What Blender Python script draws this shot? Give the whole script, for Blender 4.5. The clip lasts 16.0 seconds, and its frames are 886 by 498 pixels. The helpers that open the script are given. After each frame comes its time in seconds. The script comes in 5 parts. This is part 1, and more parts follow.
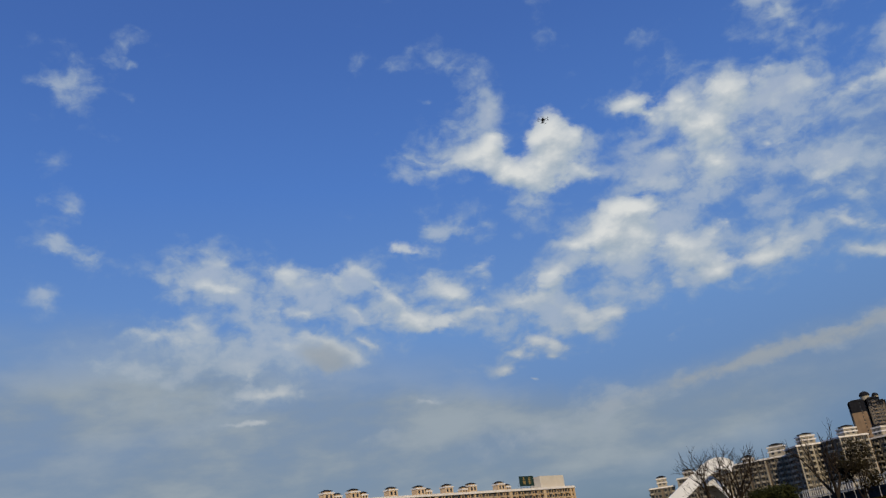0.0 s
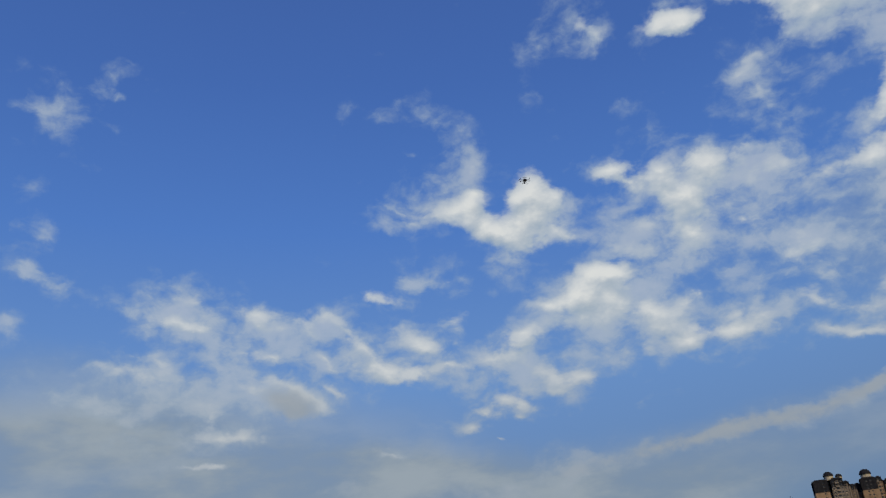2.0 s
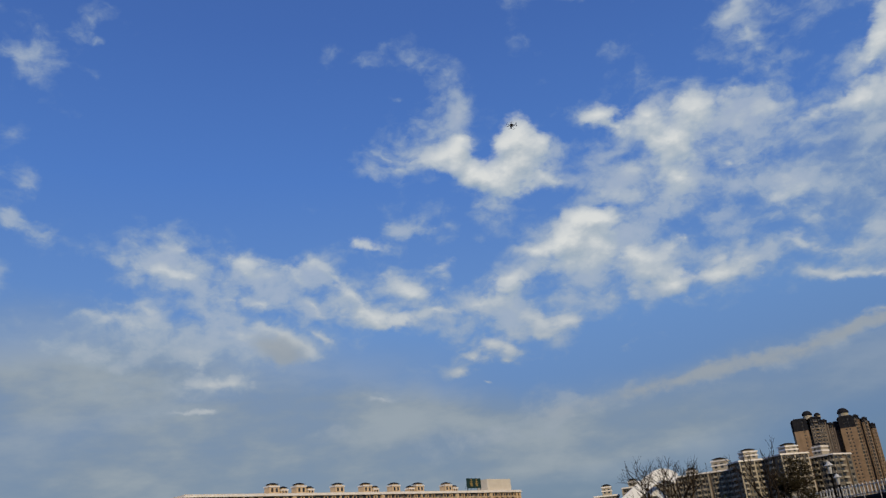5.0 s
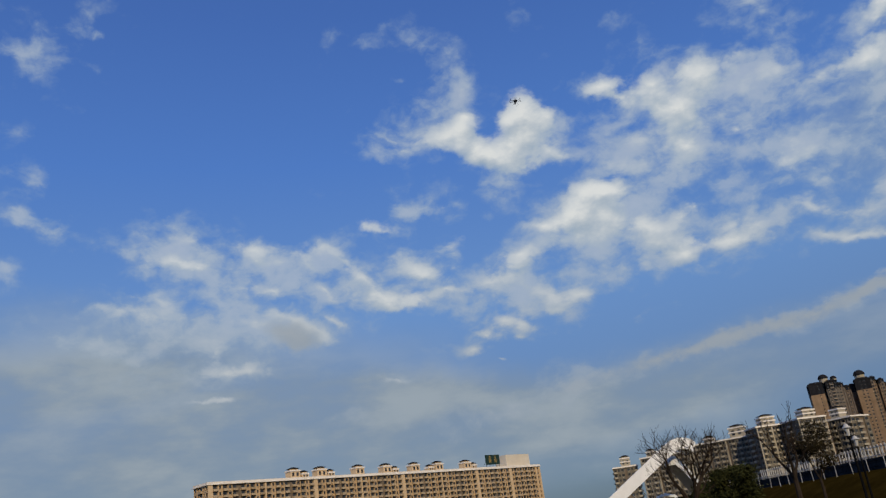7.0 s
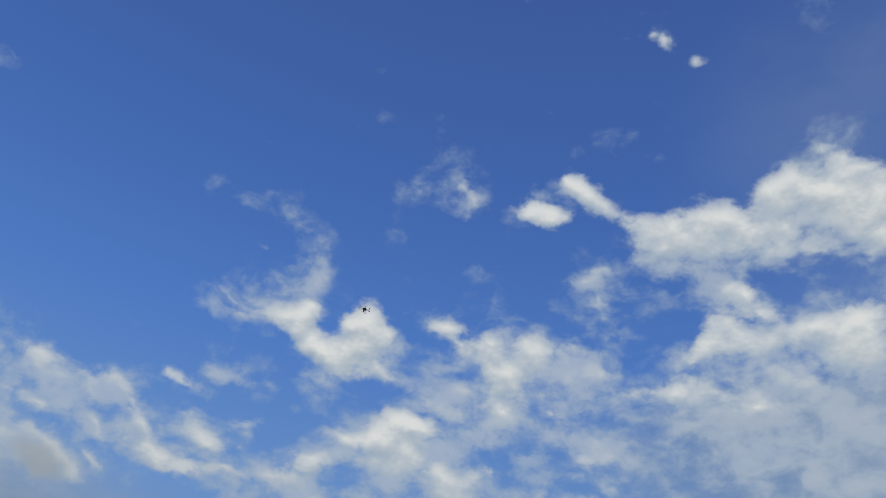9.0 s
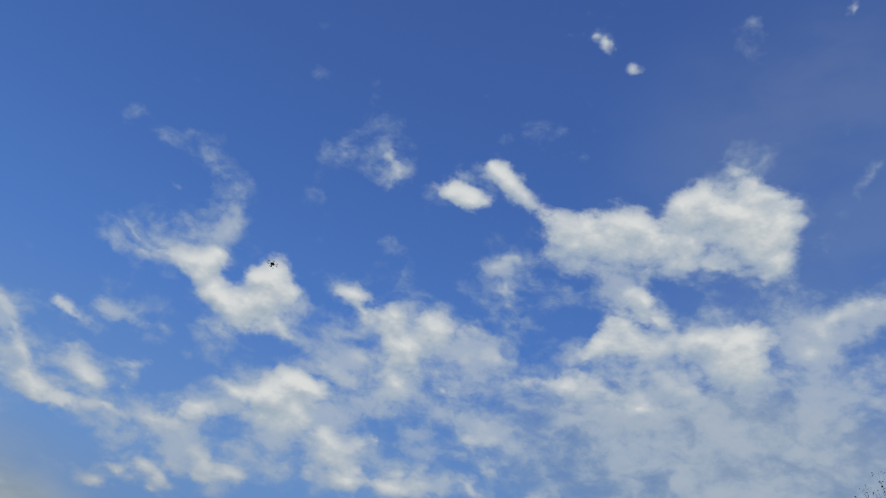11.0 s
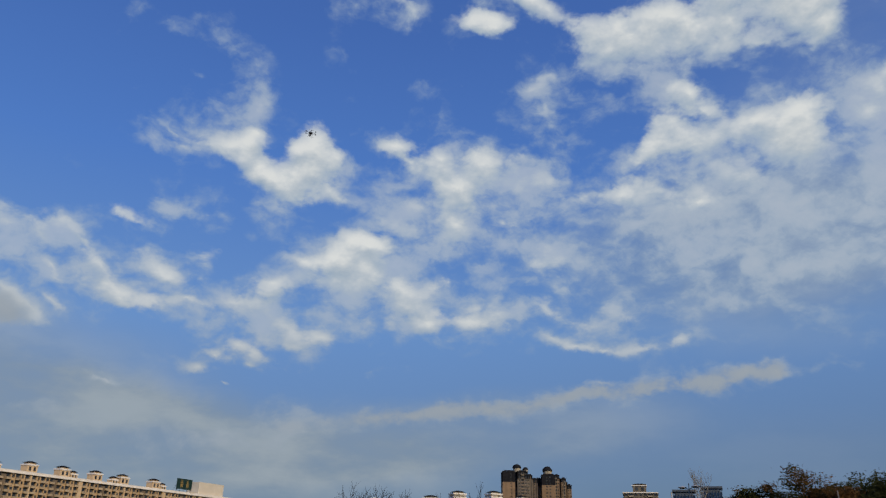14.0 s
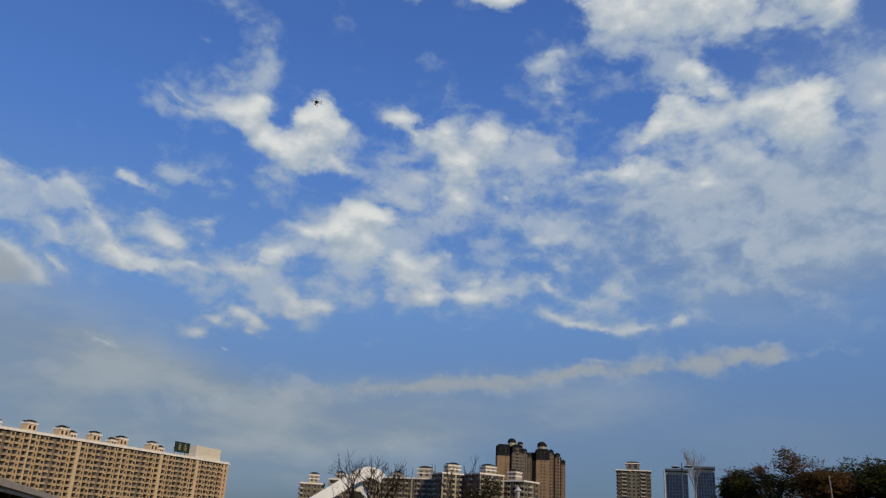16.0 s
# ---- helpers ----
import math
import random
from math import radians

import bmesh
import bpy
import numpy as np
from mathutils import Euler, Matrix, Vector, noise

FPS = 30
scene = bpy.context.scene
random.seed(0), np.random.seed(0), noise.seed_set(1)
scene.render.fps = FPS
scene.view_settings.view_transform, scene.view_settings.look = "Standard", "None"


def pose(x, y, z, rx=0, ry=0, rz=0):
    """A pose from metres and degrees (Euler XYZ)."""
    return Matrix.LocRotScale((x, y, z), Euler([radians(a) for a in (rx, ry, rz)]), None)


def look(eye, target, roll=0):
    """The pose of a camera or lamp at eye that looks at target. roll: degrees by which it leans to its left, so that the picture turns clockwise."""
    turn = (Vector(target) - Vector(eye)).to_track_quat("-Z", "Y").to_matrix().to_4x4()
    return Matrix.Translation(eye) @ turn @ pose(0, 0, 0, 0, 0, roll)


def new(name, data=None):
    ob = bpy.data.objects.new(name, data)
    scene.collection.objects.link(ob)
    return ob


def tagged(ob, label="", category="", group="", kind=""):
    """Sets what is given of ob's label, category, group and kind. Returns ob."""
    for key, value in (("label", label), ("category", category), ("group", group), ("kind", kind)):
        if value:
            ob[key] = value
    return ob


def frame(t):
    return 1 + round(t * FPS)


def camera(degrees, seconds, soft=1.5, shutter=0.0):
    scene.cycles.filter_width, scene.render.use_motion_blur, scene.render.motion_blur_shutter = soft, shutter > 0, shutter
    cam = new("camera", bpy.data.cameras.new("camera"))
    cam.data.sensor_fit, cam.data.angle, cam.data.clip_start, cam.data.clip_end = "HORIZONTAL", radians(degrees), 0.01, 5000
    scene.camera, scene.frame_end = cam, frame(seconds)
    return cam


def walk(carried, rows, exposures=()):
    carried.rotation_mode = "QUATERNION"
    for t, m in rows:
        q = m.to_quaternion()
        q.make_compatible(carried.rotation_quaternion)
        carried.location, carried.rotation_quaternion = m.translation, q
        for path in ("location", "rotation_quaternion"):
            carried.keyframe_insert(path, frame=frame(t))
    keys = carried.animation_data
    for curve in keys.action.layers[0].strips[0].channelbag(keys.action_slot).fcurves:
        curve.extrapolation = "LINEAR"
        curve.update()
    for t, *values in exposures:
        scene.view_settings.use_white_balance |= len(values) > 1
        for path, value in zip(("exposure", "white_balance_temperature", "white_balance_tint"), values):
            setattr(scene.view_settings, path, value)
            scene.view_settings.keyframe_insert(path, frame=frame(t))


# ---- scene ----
# ---- the camera: it stands in one place and turns ----
SOFT = 1.3
EXPOSURES = ((0.0, 0.0), (16.0, 0.0))
SWIRL, FRAY, PUFF, BILLOW, LUMP, RELIEF = 0.008, 0.022, 2.2, 1.25, 0.7, 0.8
WISP, EDGE_LOW, EDGE_HIGH, CORE_THIN, SHRED, VEIL_MOST, LIT_MEAN = 0.5, 0.34, 0.86, 0.42, 2.6, 0.74, 0.62
CLOUD_PALE = (4.4, 5.0, 5.7)
CLOUD_LIT, CLOUD_SHADE, CLOUD_THIN = (7.0, 7.15, 7.0), (3.0, 3.75, 4.5), (3.1, 4.05, 5.15)
AIR, DUST, OZONE, SKY_TINT, SKY_SHARE = 1.0, 1.0, 2.0, (0.58, 0.79, 1.20), 0.3
MIST, MIST_DEEP = (3.15, 3.7, 4.15), (2.3, 2.9, 3.5)
CLOUD_GREY = (2.75, 3.05, 3.4)
FAR_CLOUD = (2.75, 3.2, 3.7)
cam = camera(58.0, 16.0, soft=SOFT)
EYE = (0.0, 0.0, 1.6)
PATH = (
    (0.0, 111.89, 7.33, 2.60),
    (0.5, 113.09, 6.83, 2.11),
    (1.0, 114.99, 5.65, 0.99),
    (1.5, 115.79, 4.88, 0.10),
    (2.0, 115.38, 4.47, -0.53),
    (2.5, 114.79, 4.37, -0.89),
    (3.0, 114.10, 4.46, -1.11),
    (3.5, 113.36, 4.55, -1.29),
    (4.0, 112.61, 4.61, -1.40),
    (6.5, 110.34, 6.78, -0.09),
    (7.0, 110.14, 7.24, 0.25),
    (7.5, 111.11, 7.17, -0.06),
    (8.0, 115.29, 3.43, -3.99),
    (8.5, 120.79, -1.91, -11.58),
    (9.0, 124.92, -6.57, -20.03),
    (9.5, 127.20, -9.53, -26.99),
    (9.7, 127.60, -10.48, -29.10),
    (11.8, 121.47, -9.20, -30.06),
    (12.0, 120.62, -8.69, -29.39),
    (12.5, 118.20, -6.79, -27.11),
    (13.0, 115.81, -4.75, -24.83),
    (13.5, 113.64, -2.75, -22.73),
    (14.0, 111.94, -1.33, -21.27),
    (14.5, 110.85, -0.78, -20.55),
    (15.0, 110.19, -0.96, -20.47),
    (15.5, 109.97, -1.84, -20.92),
    (16.0, 110.07, -3.11, -21.78),
)
walk(cam, [(t, pose(*EYE, rx, ry, rz)) for t, rx, ry, rz in PATH], exposures=EXPOSURES)

# ---- sun, sky and clouds ----
SUN_AZ, SUN_EL = 168.0, 27.0          # degrees from straight ahead (+y) clockwise, and above the horizon
sun = new("sun", bpy.data.lights.new("sun", "SUN"))
sun.data.energy, sun.data.angle, sun.data.color = 2.6, radians(0.53), (1.0, 0.81, 0.53)
sun.matrix_world = look((0, 0, 0), (-math.sin(radians(SUN_AZ)) * math.cos(radians(SUN_EL)),
                                    -math.cos(radians(SUN_AZ)) * math.cos(radians(SUN_EL)), -math.sin(radians(SUN_EL))))

world = bpy.data.worlds.new("sky")
scene.world = world
world.use_nodes = True
wt = world.node_tree
for n in list(wt.nodes):
    wt.nodes.remove(n)


def wnode(kind, **props):
    n = wt.nodes.new(kind)
    for k, v in props.items():
        if k == "operation":
            n.operation = v
        elif k == "sky_type":
            n.sky_type = v
    return n


def wmath(op, a, b=None, c=None, clamp=False):
    n = wnode("ShaderNodeMath", operation=op)
    n.use_clamp = clamp
    for i, v in enumerate((a, b, c)):
        if v is None:
            continue
        if isinstance(v, (int, float)):
            n.inputs[i].default_value = v
        else:
            wt.links.new(v, n.inputs[i])
    return n.outputs[0]


def wvec(op, a, b):
    n = wnode("ShaderNodeVectorMath", operation=op)
    for i, v in enumerate((a, b)):
        if isinstance(v, tuple):
            n.inputs[i].default_value = v
        elif isinstance(v, (int, float)):
            n.inputs["Scale"].default_value = v
        else:
            wt.links.new(v, n.inputs["Scale"] if (op == "SCALE" and i == 1) else n.inputs[i])
    return n.outputs[0]


def wsmooth(x, lo, hi, to0=0.0, to1=1.0):
    n = wnode("ShaderNodeMapRange")
    n.interpolation_type = "SMOOTHSTEP"
    wt.links.new(x, n.inputs["Value"])
    for k, v in (("From Min", lo), ("From Max", hi), ("To Min", to0), ("To Max", to1)):
        n.inputs[k].default_value = v
    return n.outputs[0]


def wmix(f, a, b):
    n = wnode("ShaderNodeMix")
    n.data_type = "RGBA"
    for k, v in ((0, f), (6, a), (7, b)):
        if isinstance(v, (int, float)):
            n.inputs[k].default_value = v
        elif isinstance(v, tuple):
            n.inputs[k].default_value = (*v, 1)
        else:
            wt.links.new(v, n.inputs[k])
    return n.outputs[2]


def wnoise(vec, scale, detail, rough, lac=2.0):
    n = wnode("ShaderNodeTexNoise")
    wt.links.new(vec, n.inputs["Vector"])
    n.inputs["Scale"].default_value, n.inputs["Detail"].default_value = scale, detail
    n.inputs["Roughness"].default_value, n.inputs["Lacunarity"].default_value = rough, lac
    return n


sky_dir = wnode("ShaderNodeTexCoord").outputs["Generated"]
# a slow swirl and a fine one fray the outlines of the clouds
swirl = wnoise(sky_dir, 9.0, 3, 0.55).outputs["Color"]
fray = wnoise(sky_dir, 24.0, 5, 0.54).outputs["Color"]
bent = wvec("ADD", sky_dir, wvec("SCALE", wvec("SUBTRACT", swirl, (0.5, 0.5, 0.5)), SWIRL))
bent = wvec("ADD", bent, wvec("SCALE", wvec("SUBTRACT", fray, (0.5, 0.5, 0.5)), FRAY))

loose = wvec("ADD", bent, wvec("SCALE", wvec("SUBTRACT", wnoise(sky_dir, 13.0, 5, 0.6).outputs["Color"], (0.5, 0.5, 0.5)), 0.035))

# the same seen a little towards the light, to tell lit tops from shaded undersides
bent_up = wvec("ADD", bent, (-0.004, -0.006, 0.016))
cover, cover_up, grey_cover, veil_cover, mist = None, None, None, None, None


mist_grain = wnoise(wvec("MULTIPLY", sky_dir, (1.0, 1.0, 2.6)), 6.5, 7, 0.55).outputs["Fac"]


def low_mist(veils):
    """Smooth grey haze: azimuth, elevation, half width, half height, tilt (degrees), thickness."""
    global mist
    for az, el, w, h, tilt, thick in veils:
        a, e, k = radians(az), radians(el), radians(tilt)
        out = Vector((math.sin(a) * math.cos(e), math.cos(a) * math.cos(e), math.sin(e)))
        right = Vector((math.cos(a), -math.sin(a), 0))
        up = right.cross(out)
        e1, e2 = right * math.cos(k) + up * math.sin(k), up * math.cos(k) - right * math.sin(k)
        m = wnode("ShaderNodeMapping")
        m.vector_type = "TEXTURE"
        m.inputs["Location"].default_value, m.inputs["Rotation"].default_value = out, Matrix((e1, e2, -out)).transposed().to_euler()
        m.inputs["Scale"].default_value = (math.tan(radians(w)) * 1.3, math.tan(radians(h)) * 1.3, 1)
        wt.links.new(bent, m.inputs["Vector"])
        g = wnode("ShaderNodeTexGradient")
        g.gradient_type = "SPHERICAL"
        wt.links.new(m.outputs[0], g.inputs[0])
        mist = wmath("MULTIPLY_ADD", wsmooth(g.outputs["Fac"], 0.0, 0.6), thick, mist if mist else 0.0)



def cloud(puffs, grey=False, veil=False):
    """Adds a cloud's soft puffs to the cover. A puff: azimuth, elevation, half width, half height, tilt (degrees), thickness."""
    global cover, cover_up, grey_cover, veil_cover
    for az, el, w, h, tilt, thick in puffs:
        a, e, k = radians(az), radians(el), radians(tilt)
        out = Vector((math.sin(a) * math.cos(e), math.cos(a) * math.cos(e), math.sin(e)))
        right = Vector((math.cos(a), -math.sin(a), 0))
        up = right.cross(out)
        e1, e2 = right * math.cos(k) + up * math.sin(k), up * math.cos(k) - right * math.sin(k)
        turn = Matrix((e1, e2, -out)).transposed().to_euler()
        wide = 2.7 if veil else PUFF
        size = (math.tan(radians(w)) * wide, math.tan(radians(h)) * wide, 1)
        found = []
        for way in ((loose,) if veil else (bent, bent_up)):
            m = wnode("ShaderNodeMapping")
            m.vector_type = "TEXTURE"
            m.inputs["Location"].default_value, m.inputs["Rotation"].default_value, m.inputs["Scale"].default_value = out, turn, size
            wt.links.new(way, m.inputs["Vector"])
            g = wnode("ShaderNodeTexGradient")
            g.gradient_type = "SPHERICAL"
            wt.links.new(m.outputs[0], g.inputs[0])
            found.append(g.outputs["Fac"])
        if veil:
            one = wmath("MULTIPLY", found[0], thick * 1.4)
            veil_cover = wmath("MULTIPLY_ADD", one, one, veil_cover if veil_cover else 0.0)
            continue
        one, two = (wmath("MULTIPLY", g, thick * 1.32) for g in found)
        cover = wmath("MULTIPLY_ADD", one, one, cover if cover else 0.0)
        cover_up = wmath("MULTIPLY_ADD", two, two, cover_up if cover_up else 0.0)
        if grey:
            grey_cover = wmath("MULTIPLY_ADD", found[0], thick, grey_cover if grey_cover else 0.0)


# top left
cloud([
    (-27.7, 33.6, 1.75, 1.02, 17, 0.70),
    (-24.6, 35.6, 1.25, 0.79, 36, 0.78),
    (-22.9, 35.2, 0.86, 0.54, -34, 0.68),
    (-22.8, 33.1, 0.36, 0.58, 25, 0.50),
    (-27.4, 32.5, 1.22, 0.91, 6, 0.50),
    (-21.8, 34.1, 0.47, 0.38, 3, 0.50),
    (-26.1, 34.1, 2.45, 1.81, 27, 0.45),
], veil=True)
# left fragments
cloud([
    (-28.7, 25.5, 0.67, 0.93, 1, 0.62),
    (-27.2, 25.6, 0.80, 0.80, 3, 0.78),
    (-27.5, 23.0, 0.80, 0.50, 7, 0.86),
    (-26.4, 22.7, 0.83, 0.49, -25, 0.90),
    (-25.4, 22.7, 0.66, 0.59, 12, 0.90),
    (-26.7, 22.8, 2.03, 0.79, -7, 0.60),
    (-28.4, 19.5, 0.77, 0.63, 0, 0.75),
    (-28.3, 28.5, 0.74, 0.65, 4, 0.55),
], veil=True)
# top wisps
cloud([
    (-4.5, 35.3, 0.58, 0.80, -5, 0.58),
    (-2.1, 34.9, 0.60, 0.93, -43, 0.62),
    (-6.4, 33.4, 0.51, 0.90, -46, 0.53),
    (-0.4, 35.6, 0.37, 0.40, -6, 0.39),
    (1.4, 35.2, 0.89, 0.55, -17, 0.60),
    (3.0, 34.0, 0.69, 1.04, 13, 0.64),
    (0.7, 32.1, 0.53, 0.27, 9, 0.47),
    (4.7, 32.9, 0.84, 1.37, -29, 0.56),
    (5.7, 31.1, 0.77, 1.38, -9, 0.65),
    (3.8, 30.6, 1.40, 0.86, 28, 0.52),
    (0.3, 34.1, 3.34, 1.56, -27, 0.34),
], veil=True)
# curl
cloud([
    (-2.1, 29.1, 0.67, 0.35, -6, 0.58),
    (-0.5, 28.4, 1.21, 0.35, -27, 0.52),
    (2.2, 27.7, 1.54, 0.47, -13, 0.58),
    (0.2, 27.4, 1.06, 0.32, -15, 0.54),
    (3.9, 29.7, 0.94, 0.35, 37, 0.50),
    (5.7, 30.9, 0.54, 0.95, -19, 0.55),
])
# curl
cloud([
    (0.9, 28.9, 2.66, 1.42, 5, 0.66),
    (-0.7, 27.0, 1.51, 0.59, -7, 0.60),
], veil=True)
# two lobes
cloud([
    (4.9, 27.9, 1.05, 1.10, -39, 0.98),
    (3.8, 27.8, 1.55, 0.79, -8, 0.84),
    (6.1, 26.6, 0.87, 1.03, -45, 0.90),
    (5.7, 28.8, 0.78, 0.40, -9, 0.85),
    (8.0, 25.7, 2.16, 0.80, -15, 0.85),
    (9.4, 24.9, 1.97, 0.80, 0, 0.75),
])
# two lobes
cloud([
    (7.6, 24.2, 2.36, 0.80, -10, 0.70),
], veil=True)
# two lobes
cloud([
    (10.0, 28.9, 1.33, 1.27, 10, 1.00),
    (10.4, 27.4, 1.57, 1.67, -11, 1.00),
    (8.8, 28.5, 0.71, 0.51, 30, 0.90),
    (11.6, 25.9, 1.58, 0.87, -36, 0.75),
    (11.9, 27.9, 0.78, 0.79, -11, 0.68),
    (12.6, 25.2, 0.79, 0.40, -27, 0.60),
])
# two lobes
cloud([
    (12.8, 27.2, 0.98, 0.79, -42, 0.70),
    (13.7, 30.0, 0.98, 0.55, -22, 0.65),
], veil=True)
# pale strip
cloud([
    (3.1, 23.1, 2.71, 0.48, 0, 0.55),
])
# pale strip
cloud([
    (1.0, 23.4, 1.91, 0.99, 13, 0.70),
    (6.1, 23.3, 1.56, 0.60, 1, 0.55),
    (-0.3, 23.1, 1.14, 0.86, -7, 0.65),
    (3.8, 22.2, 2.33, 0.47, -9, 0.55),
], veil=True)
# flock
cloud([
    (-16.4, 21.9, 2.06, 0.60, -12, 0.66),
    (-17.6, 20.5, 2.64, 0.69, -5, 0.70),
    (-15.6, 20.0, 2.26, 0.67, -12, 0.75),
    (-11.7, 21.1, 1.14, 0.58, -12, 0.84),
    (-11.6, 20.3, 0.76, 0.47, -22, 0.72),
    (-10.1, 20.1, 0.73, 0.31, -13, 0.62),
    (-8.4, 20.6, 1.10, 0.61, -20, 0.68),
    (-6.8, 21.0, 1.41, 0.38, -1, 0.68),
    (-7.7, 19.7, 1.03, 0.45, -26, 0.66),
])
# flock
cloud([
    (-17.6, 22.9, 1.51, 0.78, -5, 0.55),
    (-19.2, 21.3, 1.42, 0.53, -2, 0.65),
    (-14.8, 20.1, 3.45, 1.36, -11, 0.72),
    (-9.6, 19.1, 1.49, 1.14, -34, 0.50),
], veil=True)
# flock
cloud([
    (-10.5, 18.2, 1.13, 0.35, -10, 0.82),
    (-12.7, 18.5, 1.36, 0.43, -2, 0.66),
])
# flock
cloud([
    (-15.2, 18.2, 1.15, 0.52, -2, 0.60),
], veil=True)
# middle band
cloud([
    (-3.3, 22.0, 1.49, 0.50, -12, 0.76),
    (-1.7, 21.6, 1.51, 0.39, -12, 0.62),
    (-5.4, 19.9, 1.52, 0.44, -42, 0.70),
    (-3.9, 18.5, 1.90, 0.55, -33, 0.78),
    (-3.2, 17.3, 2.89, 0.60, -13, 0.88),
    (-2.1, 16.4, 1.68, 0.60, -13, 0.82),
    (0.0, 16.5, 1.69, 0.58, 2, 0.82),
    (2.3, 16.9, 1.34, 0.31, -4, 0.76),
    (-7.0, 18.0, 0.76, 0.22, -40, 0.74),
    (-6.2, 17.3, 0.93, 0.26, -22, 0.68),
])
# middle band
cloud([
    (0.1, 19.0, 1.73, 0.77, -23, 0.82),
    (0.8, 18.3, 1.16, 0.58, -18, 0.72),
    (3.1, 18.4, 0.46, 0.39, -9, 0.62),
    (3.1, 20.0, 0.62, 0.86, -9, 0.62),
    (-6.3, 15.7, 1.51, 0.33, -35, 0.74),
])
# middle band
cloud([
    (-1.6, 17.9, 3.78, 1.71, -18, 0.65),
    (-3.7, 14.9, 0.58, 0.45, -8, 0.55),
    (0.2, 20.4, 2.30, 0.54, -18, 0.55),
], veil=True)
# lumps under the ridge
cloud([
    (7.8, 17.9, 1.75, 0.94, 10, 0.84),
    (5.6, 17.2, 2.13, 0.55, 6, 0.75),
    (9.9, 15.7, 2.36, 0.93, -10, 0.84),
    (11.9, 15.2, 1.17, 0.43, -5, 0.75),
    (10.1, 14.5, 1.95, 0.58, -5, 0.70),
    (7.9, 18.8, 1.56, 0.51, 10, 0.74),
])
# lumps under the ridge
cloud([
    (4.2, 15.9, 2.31, 0.78, 1, 0.55),
    (8.8, 16.3, 4.11, 1.76, 0, 0.68),
], veil=True)
# small low
cloud([
    (6.2, 14.1, 0.93, 0.46, -9, 0.84),
    (7.3, 13.9, 0.86, 0.46, -9, 0.80),
    (4.7, 13.4, 1.00, 0.39, -4, 0.88),
    (7.2, 13.0, 0.97, 0.27, -9, 0.76),
    (3.8, 12.5, 0.99, 0.31, -1, 0.78),
    (5.6, 11.6, 0.35, 0.15, -9, 0.63),
    (8.3, 13.3, 0.97, 0.31, -9, 0.66),
])
# small low
cloud([
    (5.2, 13.0, 2.70, 1.07, -4, 0.55),
], veil=True)
# ridge
cloud([
    (14.0, 21.8, 2.04, 0.95, 9, 0.98),
    (12.5, 20.9, 1.89, 0.79, 14, 0.88),
    (10.3, 20.4, 1.18, 0.40, 5, 0.78),
    (15.3, 21.9, 1.57, 0.51, -17, 0.92),
    (14.7, 20.1, 2.55, 1.49, -12, 0.90),
    (12.6, 19.2, 2.36, 1.10, -1, 0.82),
    (17.7, 19.1, 1.95, 0.93, -17, 0.88),
    (18.2, 17.8, 1.94, 0.92, -12, 0.76),
    (19.8, 16.4, 1.14, 0.85, -32, 0.90),
    (21.2, 19.6, 0.70, 0.61, -13, 0.82),
    (19.9, 19.1, 0.69, 0.46, 27, 0.70),
    (22.1, 16.8, 1.91, 0.42, -5, 0.76),
    (16.7, 16.5, 2.33, 0.85, -11, 0.62),
    (25.1, 17.3, 1.90, 0.97, 11, 0.76),
    (23.2, 17.9, 1.15, 0.45, 7, 0.66),
])
# ridge
cloud([
    (15.6, 19.1, 4.68, 2.35, -17, 0.75),
    (24.7, 17.2, 2.66, 1.50, 6, 0.60),
], veil=True)
# second cumulus
cloud([
    (16.7, 29.1, 1.48, 0.67, 2, 0.94),
    (17.9, 28.0, 1.48, 0.67, -39, 0.90),
    (20.2, 28.3, 1.08, 0.86, -15, 0.92),
    (20.5, 26.5, 1.62, 1.02, -45, 0.92),
    (23.2, 28.6, 1.08, 0.85, 4, 0.98),
    (24.1, 27.6, 0.99, 1.09, -36, 0.98),
    (22.4, 26.1, 1.46, 1.40, -15, 0.98),
    (21.9, 23.8, 1.16, 1.09, -14, 0.95),
    (26.0, 28.0, 1.14, 0.77, -27, 0.68),
    (26.6, 28.6, 0.99, 0.39, -22, 0.62),
    (26.8, 26.6, 1.07, 1.08, -17, 0.62),
    (25.4, 23.7, 1.07, 0.77, -5, 0.72),
])
# second cumulus
cloud([
    (18.7, 24.9, 2.14, 0.86, -14, 0.62),
    (20.3, 22.6, 2.13, 0.70, -14, 0.64),
    (16.7, 23.7, 2.15, 0.87, -3, 0.64),
    (29.1, 26.8, 0.76, 0.76, -17, 0.58),
])
# second cumulus
cloud([
    (19.5, 24.3, 3.87, 2.35, -24, 0.70),
    (26.9, 25.7, 2.28, 2.11, -16, 0.62),
    (20.2, 31.3, 1.16, 0.31, -5, 0.45),
    (21.2, 30.2, 1.93, 0.39, -10, 0.45),
    (16.5, 27.4, 0.55, 0.20, -13, 0.60),
], veil=True)
# column
cloud([
    (29.4, 34.1, 0.99, 0.55, 6, 0.70),
    (27.9, 33.3, 0.79, 0.48, 8, 0.64),
    (29.0, 32.0, 0.49, 0.93, -4, 0.76),
    (28.2, 26.4, 1.07, 0.78, -3, 0.60),
])
